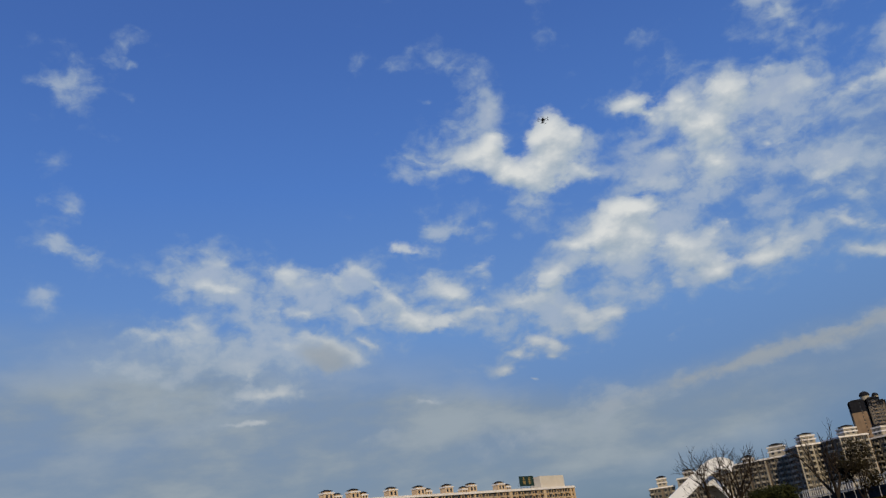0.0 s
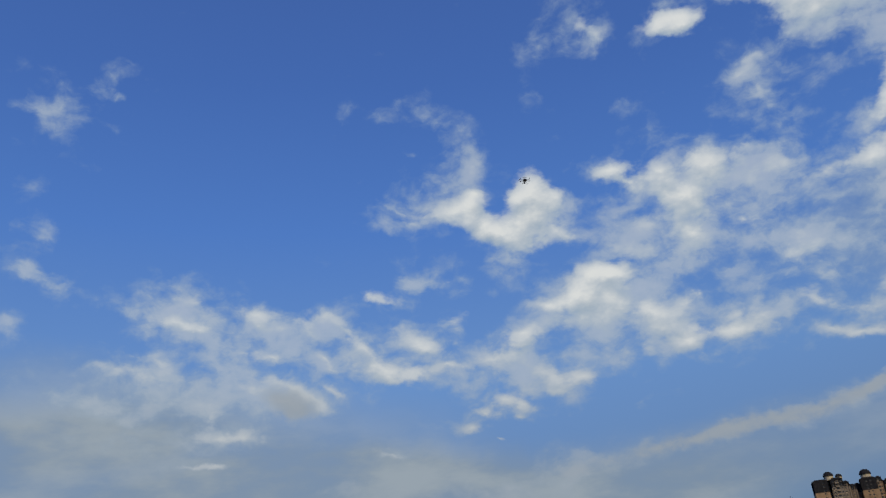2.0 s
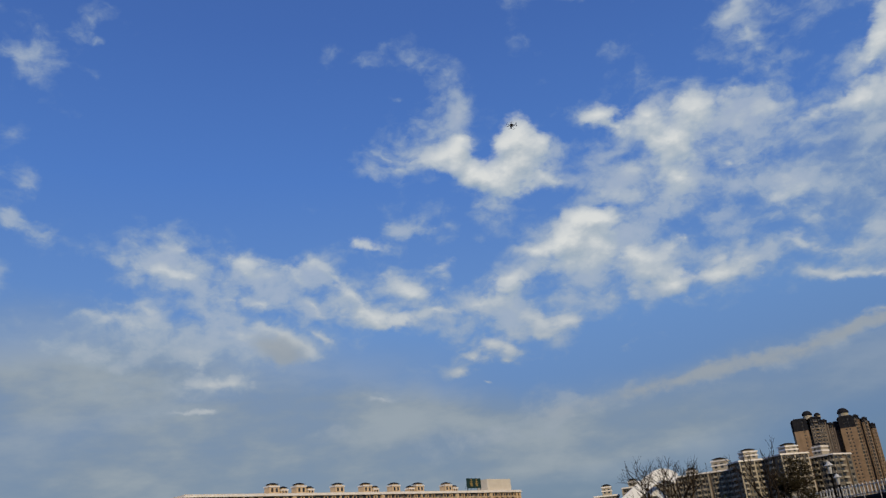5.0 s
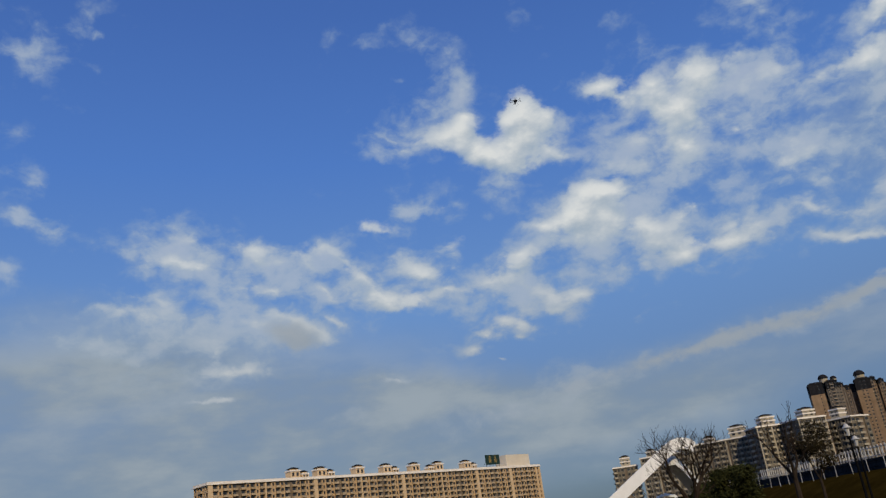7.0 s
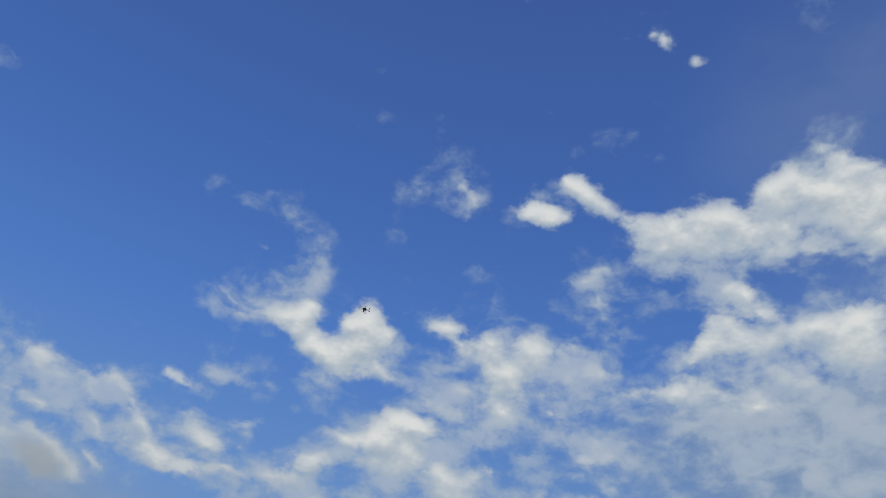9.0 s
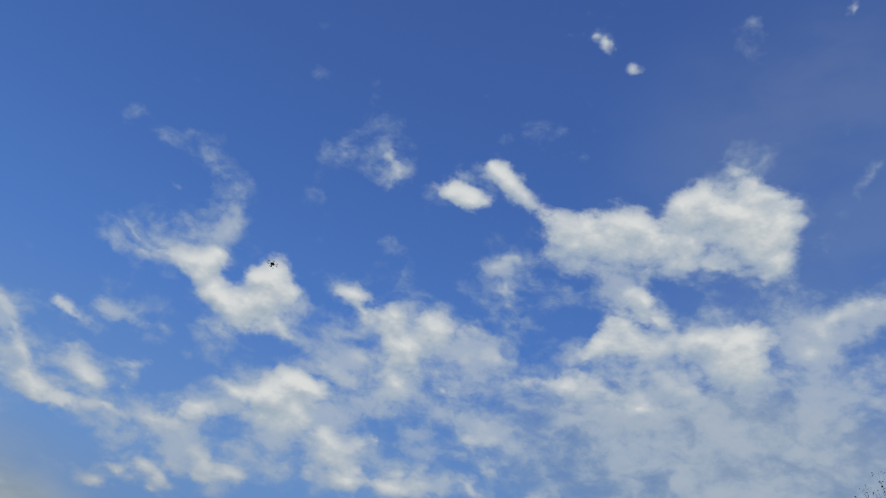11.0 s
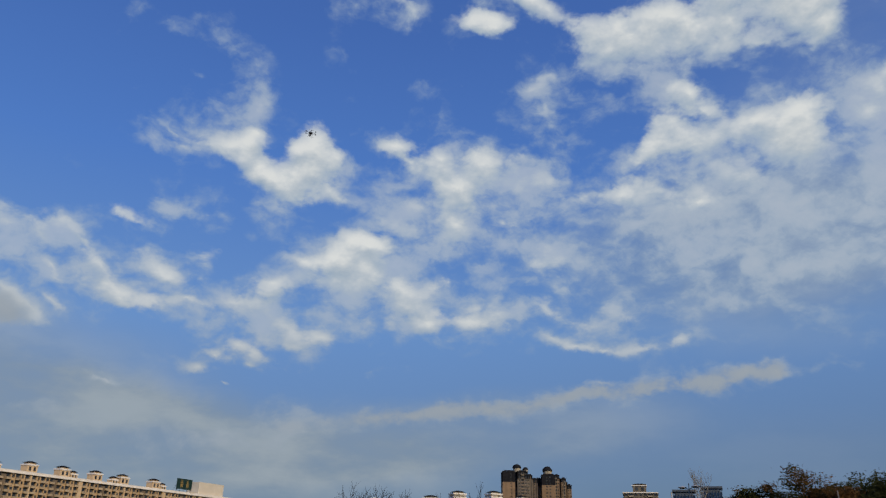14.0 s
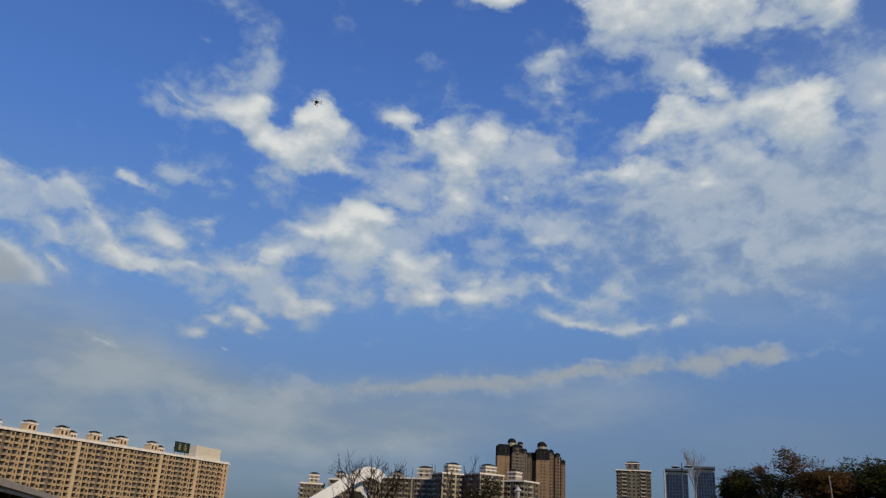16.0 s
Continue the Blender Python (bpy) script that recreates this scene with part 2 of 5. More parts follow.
# column
cloud([
    (29.4, 30.6, 1.39, 1.53, -4, 0.55),
    (28.3, 33.4, 1.99, 1.42, 8, 0.62),
    (30.1, 28.6, 1.73, 1.53, -4, 0.40),
    (26.8, 26.8, 2.89, 1.95, -2, 0.60),
    (18.7, 30.7, 1.34, 0.35, 1, 0.45),
    (19.9, 33.3, 1.33, 0.39, -5, 0.40),
], veil=True)
# right of the ridge
cloud([
    (28.8, 22.1, 1.06, 0.69, 9, 0.76),
    (29.3, 21.0, 1.43, 0.82, 20, 0.72),
    (31.5, 21.1, 1.18, 0.33, 9, 0.66),
    (27.8, 21.0, 0.89, 0.84, -1, 0.62),
    (23.0, 16.8, 1.49, 0.54, 6, 0.72),
])
# right of the ridge
cloud([
    (29.7, 21.3, 2.80, 1.51, 9, 0.60),
], veil=True)
# swoosh
cloud([
    (28.5, 17.7, 1.24, 0.46, -31, 0.68),
    (30.2, 16.8, 1.48, 0.46, -21, 0.72),
    (31.9, 16.4, 1.37, 0.37, -10, 0.64),
    (28.9, 15.6, 1.21, 0.27, -20, 0.68),
    (30.6, 15.1, 1.37, 0.34, -11, 0.74),
    (32.7, 14.8, 1.64, 0.33, -3, 0.78),
    (35.6, 14.7, 1.92, 0.41, 1, 0.76),
    (37.8, 15.1, 1.44, 0.41, 12, 0.72),
    (34.1, 17.1, 2.18, 0.75, -5, 0.60),
])
# swoosh
cloud([
    (32.7, 15.1, 3.97, 0.58, -3, 0.55),
    (32.5, 16.8, 3.86, 1.34, -7, 0.65),
    (42.2, 17.6, 3.43, 1.53, -3, 0.45),
], veil=True)
# lobes under the great cumulus
cloud([
    (40.2, 31.8, 1.15, 0.80, -29, 0.94),
    (41.3, 30.7, 1.35, 0.62, -18, 0.88),
    (39.0, 32.4, 0.87, 0.66, 15, 0.74),
    (44.9, 29.3, 2.46, 0.81, 3, 0.95),
    (47.9, 29.7, 1.47, 0.80, 5, 0.98),
    (48.4, 28.4, 1.29, 1.32, -10, 0.98),
    (46.3, 27.9, 2.05, 1.18, -10, 0.92),
    (37.3, 28.6, 1.43, 0.81, 5, 0.92),
    (40.6, 28.3, 2.20, 1.37, -4, 0.90),
    (36.0, 27.8, 1.17, 0.65, 24, 0.82),
    (34.4, 25.7, 1.53, 0.82, 13, 0.82),
    (31.8, 25.4, 1.29, 0.68, 19, 0.74),
    (37.0, 25.5, 2.25, 1.34, -5, 0.82),
    (40.2, 24.5, 1.48, 0.82, -4, 0.92),
    (43.4, 25.7, 2.33, 1.34, -7, 0.82),
    (47.7, 26.7, 1.23, 1.03, -9, 0.88),
])
# lobes under the great cumulus
cloud([
    (53.3, 29.7, 1.06, 0.88, 13, 0.84),
    (52.5, 28.4, 1.03, 0.90, -11, 0.78),
])
# lobes under the great cumulus
cloud([
    (39.7, 22.3, 6.12, 2.45, -5, 0.85),
    (47.6, 22.6, 4.70, 3.26, -7, 0.78),
    (43.2, 19.4, 7.04, 2.02, -7, 0.62),
    (51.8, 25.6, 1.70, 2.87, -10, 0.88),
    (45.0, 31.1, 0.94, 0.89, 10, 0.55),
], veil=True)
# great cumulus
cloud([
    (43.3, 38.3, 0.98, 0.84, 23, 0.98),
    (44.6, 39.2, 1.26, 0.83, 16, 0.98),
    (45.9, 38.1, 1.94, 1.28, -7, 1.00),
    (48.7, 37.7, 2.00, 1.43, -10, 1.00),
    (51.4, 36.9, 1.19, 1.83, -13, 1.00),
    (48.4, 35.7, 2.51, 1.53, -11, 0.96),
    (47.7, 40.7, 0.63, 1.04, 13, 0.76),
    (48.9, 39.9, 0.88, 0.82, -10, 0.78),
    (50.1, 39.0, 1.18, 0.67, -11, 0.78),
    (50.6, 34.1, 0.82, 1.29, -16, 0.88),
])
# great cumulus
cloud([
    (49.0, 40.7, 1.88, 1.43, -11, 0.60),
], veil=True)
# great cumulus
cloud([
    (39.0, 37.2, 2.22, 1.12, -1, 0.94),
    (35.1, 36.8, 1.62, 1.28, 2, 0.92),
    (37.2, 35.3, 3.01, 1.45, 0, 0.88),
    (32.8, 36.0, 1.64, 1.41, -19, 0.78),
    (31.6, 37.4, 1.25, 0.73, -22, 0.72),
    (41.1, 36.0, 1.69, 1.53, -4, 0.90),
    (43.9, 35.5, 1.24, 1.52, -7, 0.88),
    (45.9, 34.2, 2.13, 0.62, -11, 0.72),
])
# great cumulus
cloud([
    (36.9, 33.7, 3.37, 1.36, 0, 0.75),
    (49.6, 33.3, 1.60, 1.06, -12, 0.70),
], veil=True)
# twin blobs
cloud([
    (26.7, 39.8, 0.79, 0.68, -33, 0.92),
    (27.8, 39.3, 1.24, 1.01, -35, 0.98),
    (29.5, 38.4, 1.21, 0.69, -29, 0.80),
    (25.9, 40.2, 0.51, 0.36, -12, 0.84),
    (23.0, 38.0, 1.12, 0.76, -1, 0.96),
    (24.9, 37.3, 1.34, 0.74, -7, 0.96),
    (24.1, 37.6, 1.42, 0.82, -7, 0.94),
])
# twin blobs
cloud([
    (24.9, 39.3, 1.50, 1.02, 10, 0.60),
    (20.5, 36.7, 0.94, 0.76, 11, 0.60),
    (22.3, 39.7, 1.11, 0.61, 11, 0.50),
], veil=True)
# upper wisps
cloud([
    (16.5, 39.1, 0.78, 0.89, -26, 0.64),
    (17.6, 38.2, 0.70, 1.05, -22, 0.72),
])
# upper wisps
cloud([
    (14.8, 39.6, 2.32, 1.70, -5, 0.57),
    (13.2, 38.5, 1.51, 0.96, 36, 0.47),
    (11.7, 35.2, 0.77, 0.85, 47, 0.52),
    (19.1, 33.5, 0.96, 0.54, -8, 0.52),
    (23.0, 33.3, 0.93, 0.31, -1, 0.39),
    (8.3, 42.5, 1.17, 0.66, -9, 0.39),
    (15.2, 41.8, 1.41, 1.21, 17, 0.34),
    (29.9, 43.1, 1.53, 1.52, 4, 0.53),
    (33.0, 43.4, 0.94, 0.38, 2, 0.43),
    (23.8, 41.8, 0.98, 0.46, 9, 0.39),
], veil=True)
# upper wisps
cloud([
    (35.5, 49.3, 0.75, 0.67, -26, 0.86),
    (34.3, 49.7, 0.56, 0.38, 0, 0.66),
    (38.3, 47.7, 0.44, 0.41, 8, 0.76),
    (49.1, 52.8, 0.68, 0.70, -12, 0.76),
    (59.1, 49.8, 0.46, 0.81, -20, 0.76),
])
# upper wisps
cloud([
    (35.4, 49.5, 1.31, 1.04, -21, 0.47),
    (48.9, 53.1, 1.32, 1.08, 9, 0.53),
    (49.7, 50.0, 0.63, 0.85, -13, 0.57),
    (57.2, 51.8, 0.44, 0.47, -19, 0.52),
    (58.4, 52.4, 1.21, 0.33, -21, 0.56),
    (56.1, 47.9, 0.23, 0.74, 30, 0.39),
    (56.7, 42.4, 0.53, 0.72, -25, 0.39),
    (19.8, 53.1, 0.58, 0.68, 11, 0.43),
], veil=True)
# grey lens
cloud([
    (-11.9, 16.1, 2.00, 0.97, -19, 0.66),
    (-9.4, 16.2, 2.26, 0.50, -32, 0.76),
    (-7.6, 15.2, 1.58, 0.32, -37, 0.76),
])
# grey lens
cloud([
    (-8.5, 14.4, 1.88, 0.99, -22, 0.80),
    (-9.8, 15.3, 1.49, 0.89, -19, 0.62),
], grey=True)
# grey lens
cloud([
    (-11.4, 16.2, 2.61, 1.38, -11, 0.75),
    (-9.4, 15.3, 3.22, 1.88, -17, 0.55),
], veil=True)
# low left
cloud([
    (-18.7, 16.8, 2.14, 0.73, -14, 0.66),
    (-21.3, 17.3, 2.55, 0.47, -5, 0.60),
    (-20.2, 18.2, 1.58, 0.33, -11, 0.64),
    (-18.4, 17.9, 0.74, 0.43, -33, 0.62),
    (-16.5, 15.8, 1.48, 0.56, -3, 0.54),
    (-23.0, 14.8, 2.03, 0.53, -8, 0.55),
    (-14.8, 14.2, 1.01, 1.00, -1, 0.80),
    (-14.0, 12.7, 2.25, 0.62, 3, 0.78),
    (-12.6, 12.8, 1.61, 0.51, 0, 0.72),
])
# low left
cloud([
    (-19.4, 16.3, 4.20, 1.52, -9, 0.75),
    (-22.3, 14.8, 3.12, 1.07, -2, 0.60),
    (-14.1, 13.3, 2.72, 1.45, -1, 0.55),
    (-21.5, 12.6, 3.31, 0.88, 0, 0.50),
], veil=True)
# low left
cloud([
    (-15.7, 10.9, 2.11, 0.18, -1, 0.82),
    (-14.4, 11.0, 0.79, 0.22, 0, 0.80),
    (-2.1, 11.1, 1.63, 0.31, -12, 0.74),
])
# low left
cloud([
    (-8.8, 12.6, 1.53, 0.51, -1, 0.35),
], veil=True)
# horizon band
cloud([
    (43.5, 13.4, 1.21, 0.22, 4, 0.50),
    (32.5, 12.5, 1.02, 0.18, 1, 0.60),
    (25.0, 11.8, 1.42, 0.18, 2, 0.52),
])
# horizon band
cloud([
    (19.0, 10.2, 2.25, 0.60, 7, 0.72),
    (21.3, 10.4, 2.21, 0.59, 3, 0.74),
    (24.3, 10.7, 2.13, 0.63, 0, 0.75),
    (27.1, 10.9, 1.69, 0.58, 3, 0.74),
    (29.8, 11.5, 1.70, 0.59, 10, 0.75),
    (32.4, 12.0, 1.88, 0.65, 2, 0.79),
    (35.4, 11.8, 1.81, 0.66, 1, 0.79),
    (37.8, 12.1, 1.73, 0.66, 4, 0.75),
    (40.1, 12.4, 1.59, 0.67, 6, 0.77),
    (42.2, 12.7, 1.56, 0.66, 8, 0.79),
    (44.1, 12.7, 0.90, 0.72, 7, 0.79),
], grey=True)
# horizon band
cloud([
    (49.2, 12.8, 0.66, 0.42, 6, 0.54),
])
# horizon band
cloud([
    (16.3, 9.9, 1.53, 0.45, 9, 0.72),
    (13.3, 9.4, 2.30, 0.61, 7, 0.55),
    (9.8, 8.8, 2.69, 0.76, 7, 0.51),
], grey=True)
# horizon band
cloud([
    (13.6, 9.7, 2.69, 0.76, 8, 0.60),
    (7.8, 8.8, 4.59, 1.13, 8, 0.60),
    (47.2, 12.9, 2.55, 0.32, 8, 0.45),
    (49.1, 13.9, 1.68, 0.42, 16, 0.50),
    (46.0, 7.4, 0.82, 0.49, -3, 0.40),
    (15.9, 13.1, 1.08, 0.34, 3, 0.55),
    (17.9, 13.7, 1.15, 0.23, 2, 0.45),
    (23.8, 13.6, 0.36, 0.19, 1, 0.40),
    (-1.7, 11.1, 0.95, 0.38, -17, 0.55),
    (28.5, 11.3, 6.68, 0.78, 9, 0.60),
    (38.6, 12.1, 5.07, 0.83, 6, 0.60),
], veil=True)
# low haze
cloud([
    (23.0, 7.3, 4.25, 0.49, 9, 0.45),
    (1.4, 8.3, 5.47, 1.40, 0, 0.55),
    (7.5, 7.7, 4.56, 0.53, 8, 0.45),
    (-5.4, 6.7, 0.88, 0.25, 0, 0.45),
    (-7.7, 8.9, 3.79, 0.62, 4, 0.45),
], veil=True)
# thin cover between
cloud([
    (10.8, 18.8, 6.26, 3.53, -5, 0.36),
    (22.7, 23.6, 6.14, 4.64, -4, 0.36),
    (-5.4, 19.1, 7.22, 2.64, -12, 0.36),
    (-15.6, 19.0, 5.72, 2.66, -11, 0.32),
    (27.5, 24.1, 6.44, 4.65, -2, 0.36),
    (42.1, 25.1, 9.40, 4.85, -6, 0.42),
    (34.6, 18.9, 8.39, 2.63, -4, 0.32),
    (40.5, 31.4, 7.56, 4.56, 8, 0.36),
], veil=True)
# between the two lobes
cloud([
    (7.3, 26.0, 1.25, 0.60, -15, 0.92),
    (9.1, 26.5, 1.02, 0.87, -10, 0.95),
])
# lacy curl
cloud([
    (1.4, 28.3, 1.72, 0.55, -2, 0.32),
])
# lacy curl
cloud([
    (1.4, 29.3, 2.68, 1.41, 13, 0.40),
    (4.9, 31.1, 1.16, 1.34, 2, 0.42),
    (-17.6, 20.9, 3.44, 1.53, -4, 0.62),
    (-6.9, 19.3, 2.22, 1.49, -26, 0.60),
], veil=True)
# right side
cloud([
    (29.5, 19.1, 1.36, 0.61, -12, 0.60),
])
# right side
cloud([
    (51.6, 31.1, 2.83, 1.81, -4, 0.60),
    (48.2, 19.9, 3.96, 2.20, -6, 0.42),
], veil=True)
# shoulder of the lobes
cloud([
    (38.9, 30.0, 1.38, 1.23, -7, 0.88),
    (37.5, 30.4, 0.82, 1.19, -8, 0.70),
])
# cloud at the right edge
cloud([
    (54.1, 30.7, 1.23, 0.54, 16, 0.72),
    (56.9, 31.3, 1.65, 0.82, 1, 0.80),
    (55.8, 25.3, 1.48, 0.27, -8, 0.50),
])
# cloud at the right edge
cloud([
    (55.6, 29.2, 2.94, 1.94, 1, 0.70),
    (55.7, 24.8, 2.87, 3.33, -8, 0.80),
    (58.2, 39.3, 0.39, 2.07, -47, 0.60),
    (54.0, 19.5, 2.28, 1.61, 18, 0.40),
], veil=True)
# horizon mist
low_mist([
    (-22.6, 8.9, 22.69, 6.37, 5, 0.75),
    (-5.6, 7.8, 15.24, 3.86, 1, 0.82),
    (-25.2, 14.6, 10.99, 3.81, -1, 0.40),
    (2.9, 5.9, 19.50, 4.08, 7, 0.45),
    (22.0, 8.7, 14.86, 2.72, 7, 0.42),
    (13.0, 5.5, 12.0, 3.2, 2, 0.28),
])
# veil under the great cloud
low_mist([
    (45.3, 20.5, 12.78, 6.26, -1, 0.38),
    (46.4, 22.2, 15.68, 4.84, -2, 0.20),
])
# pale sky high on the right
low_mist([
    (58.0, 38.0, 15.0, 13.0, -1, 0.16),
])
# haze low on the right
low_mist([
    (42.4, 6.5, 20.80, 3.85, -8, 0.12),
])

# loose, flatter texture towards the horizon
flat = wvec("MULTIPLY", sky_dir, (1.0, 1.0, 1.6))
LIGHTWARD = (-0.004, -0.006, 0.016)


def lumps(vec):
    n = wnode("ShaderNodeTexVoronoi")
    n.feature = "SMOOTH_F1"
    n.inputs["Scale"].default_value, n.inputs["Smoothness"].default_value = 26.0, 0.6
    n.inputs["Detail"].default_value, n.inputs["Roughness"].default_value = 3.0, 0.55
    wt.links.new(vec, n.inputs["Vector"])
    return wmath("SUBTRACT", 0.58, n.outputs["Distance"])


flat_up = wvec("ADD", flat, LIGHTWARD)
billow, billow_up = (wmath("SUBTRACT", wnoise(v, 27.0, 7, 0.6).outputs["Fac"], 0.5) for v in (flat, flat_up))
soft_warp = wvec("SCALE", wvec("SUBTRACT", fray, (0.5, 0.5, 0.5)), 0.012)
lump, lump_up = lumps(wvec("ADD", flat, soft_warp)), lumps(wvec("ADD", flat_up, soft_warp))
wisp = wmath("SUBTRACT", wnoise(wvec("MULTIPLY", bent, (1.0, 1.0, 1.9)), 60.0, 6, 0.6).outputs["Fac"], 0.5)
shred = wmath("SUBTRACT", wnoise(wvec("MULTIPLY", loose, (1.0, 1.0, 1.7)), 19.0, 9, 0.56).outputs["Fac"], 0.5)
# away from the view, the same broken cover goes on all over the sky
broad = wnoise(flat, 2.2, 3, 0.55).outputs["Fac"]
axis = wnode("ShaderNodeVectorMath", operation="DOT_PRODUCT")
axis.inputs[1].default_value = (math.sin(radians(16)) * 0.9, math.cos(radians(16)) * 0.9, 0.436)
wt.links.new(sky_dir, axis.inputs[0])
beyond = wsmooth(axis.outputs["Value"], 0.62, 0.45)
cover, cover_up, veil_cover = (wmath("MINIMUM", wmath("SQRT", c), 1.5) for c in (cover, cover_up, veil_cover))
cover = wmath("ADD", cover, wmath("MULTIPLY", beyond, wsmooth(broad, 0.42, 0.62, 0.0, 0.75)))

# solid heads: crisp lumpy edges, lit towards the sun
break_up = wmath("MULTIPLY_ADD", cover, -0.2, 1.0)
rough, rough_up = (wmath("MULTIPLY_ADD", l, LUMP, wmath("MULTIPLY", b, BILLOW)) for l, b in ((lump, billow), (lump_up, billow_up)))
amount = wmath("MULTIPLY_ADD", rough, break_up, cover)
amount_up = wmath("MULTIPLY_ADD", rough_up, break_up, cover_up)
edge = wsmooth(wmath("MULTIPLY_ADD", wisp, WISP, amount), EDGE_LOW, EDGE_HIGH)
opacity = wmath("MULTIPLY", edge, wsmooth(cover, 0.4, 1.25, CORE_THIN, 0.97))
bulk = wmath("MULTIPLY", wsmooth(amount, 0.4, 1.45), wsmooth(cover, 0.5, 1.4, 0.15, 1.0))
lit = wmath("MULTIPLY_ADD", wmath("SUBTRACT", amount, amount_up), RELIEF, LIT_MEAN, clamp=True)
lit = wmath("MULTIPLY", lit, wsmooth(grey_cover, 0.15, 1.0, 1.0, 0.5))
white = wmix(lit, CLOUD_SHADE, CLOUD_LIT)
body = wmix(bulk, wmix(lit, CLOUD_THIN, CLOUD_PALE), white)
body = wmix(wsmooth(grey_cover, 0.35, 1.1, 0.0, 0.6), body, CLOUD_GREY)

# torn translucent veil round and below them
torn = wmath("MULTIPLY_ADD", lump, 0.5, wmath("MULTIPLY_ADD", shred, SHRED, wmath("MULTIPLY_ADD", wisp, 0.25, wmath("MULTIPLY_ADD", cover, 0.45, wmath("MULTIPLY", veil_cover, 0.9)))))
veil_opacity = wmath("MULTIPLY", wsmooth(torn, 0.25, 1.15), wsmooth(wmath("MULTIPLY_ADD", cover, 0.45, wmath("MULTIPLY", veil_cover, 0.9)), 0.15, 1.1, 0.3, VEIL_MOST))
gauze = wmix(wsmooth(torn, 0.4, 1.6), CLOUD_THIN, CLOUD_PALE)
gauze = wmix(wsmooth(grey_cover, 0.35, 1.1, 0.0, 0.6), gauze, CLOUD_GREY)

sky = wnode("ShaderNodeTexSky", sky_type="NISHITA")
sky.sun_disc = False
sky.sun_elevation, sky.sun_rotation = radians(SUN_EL), radians(SUN_AZ)
sky.altitude, sky.air_density, sky.dust_density, sky.ozone_density = 0, AIR, DUST, OZONE
air = wnode("ShaderNodeVectorMath", operation="MULTIPLY")
air.inputs[1].default_value = SKY_TINT
wt.links.new(sky.outputs[0], air.inputs[0])
height = wnode("ShaderNodeSeparateXYZ")
wt.links.new(sky_dir, height.inputs[0])
tone = wnode("ShaderNodeValToRGB")
wt.links.new(height.outputs["Z"], tone.inputs[0])
stops = ((0.04, (0.072, 0.096, 0.133)), (0.14, (0.112, 0.170, 0.270)), (0.27, (0.140, 0.270, 0.515)), (0.45, (0.078, 0.202, 0.56)), (0.60, (0.058, 0.149, 0.465)), (0.80, (0.050, 0.112, 0.37)))
for k, (z, c) in enumerate(stops):
    e = tone.color_ramp.elements[k] if k < 2 else tone.color_ramp.elements.new(z)
    e.position, e.color = z, (*c, 1)
clear = wmix(SKY_SHARE, wvec("SCALE", tone.outputs[0], 10.0), air.outputs[0])
mist = wmath("MULTIPLY", wmath("MINIMUM", mist, 0.95), wsmooth(mist_grain, 0.32, 0.62, 0.62, 1.0))
clear = wmix(mist, clear, wmix(wsmooth(mist_grain, 0.38, 0.68), MIST_DEEP, MIST))
# far clouds fade into the haze near the horizon
far = wsmooth(height.outputs["Z"], 0.36, 0.08, 0.0, 0.72)
body, gauze = wmix(far, body, FAR_CLOUD), wmix(far, gauze, FAR_CLOUD)
painted = wmix(opacity, wmix(veil_opacity, clear, gauze), body)
back = wnode("ShaderNodeBackground")
back.inputs["Strength"].default_value = 0.1
wt.links.new(painted, back.inputs["Color"])
wo = wnode("ShaderNodeOutputWorld")
wt.links.new(back.outputs[0], wo.inputs["Surface"])
world.cycles.sampling_method = "MANUAL"
world.cycles.sample_map_resolution = 256


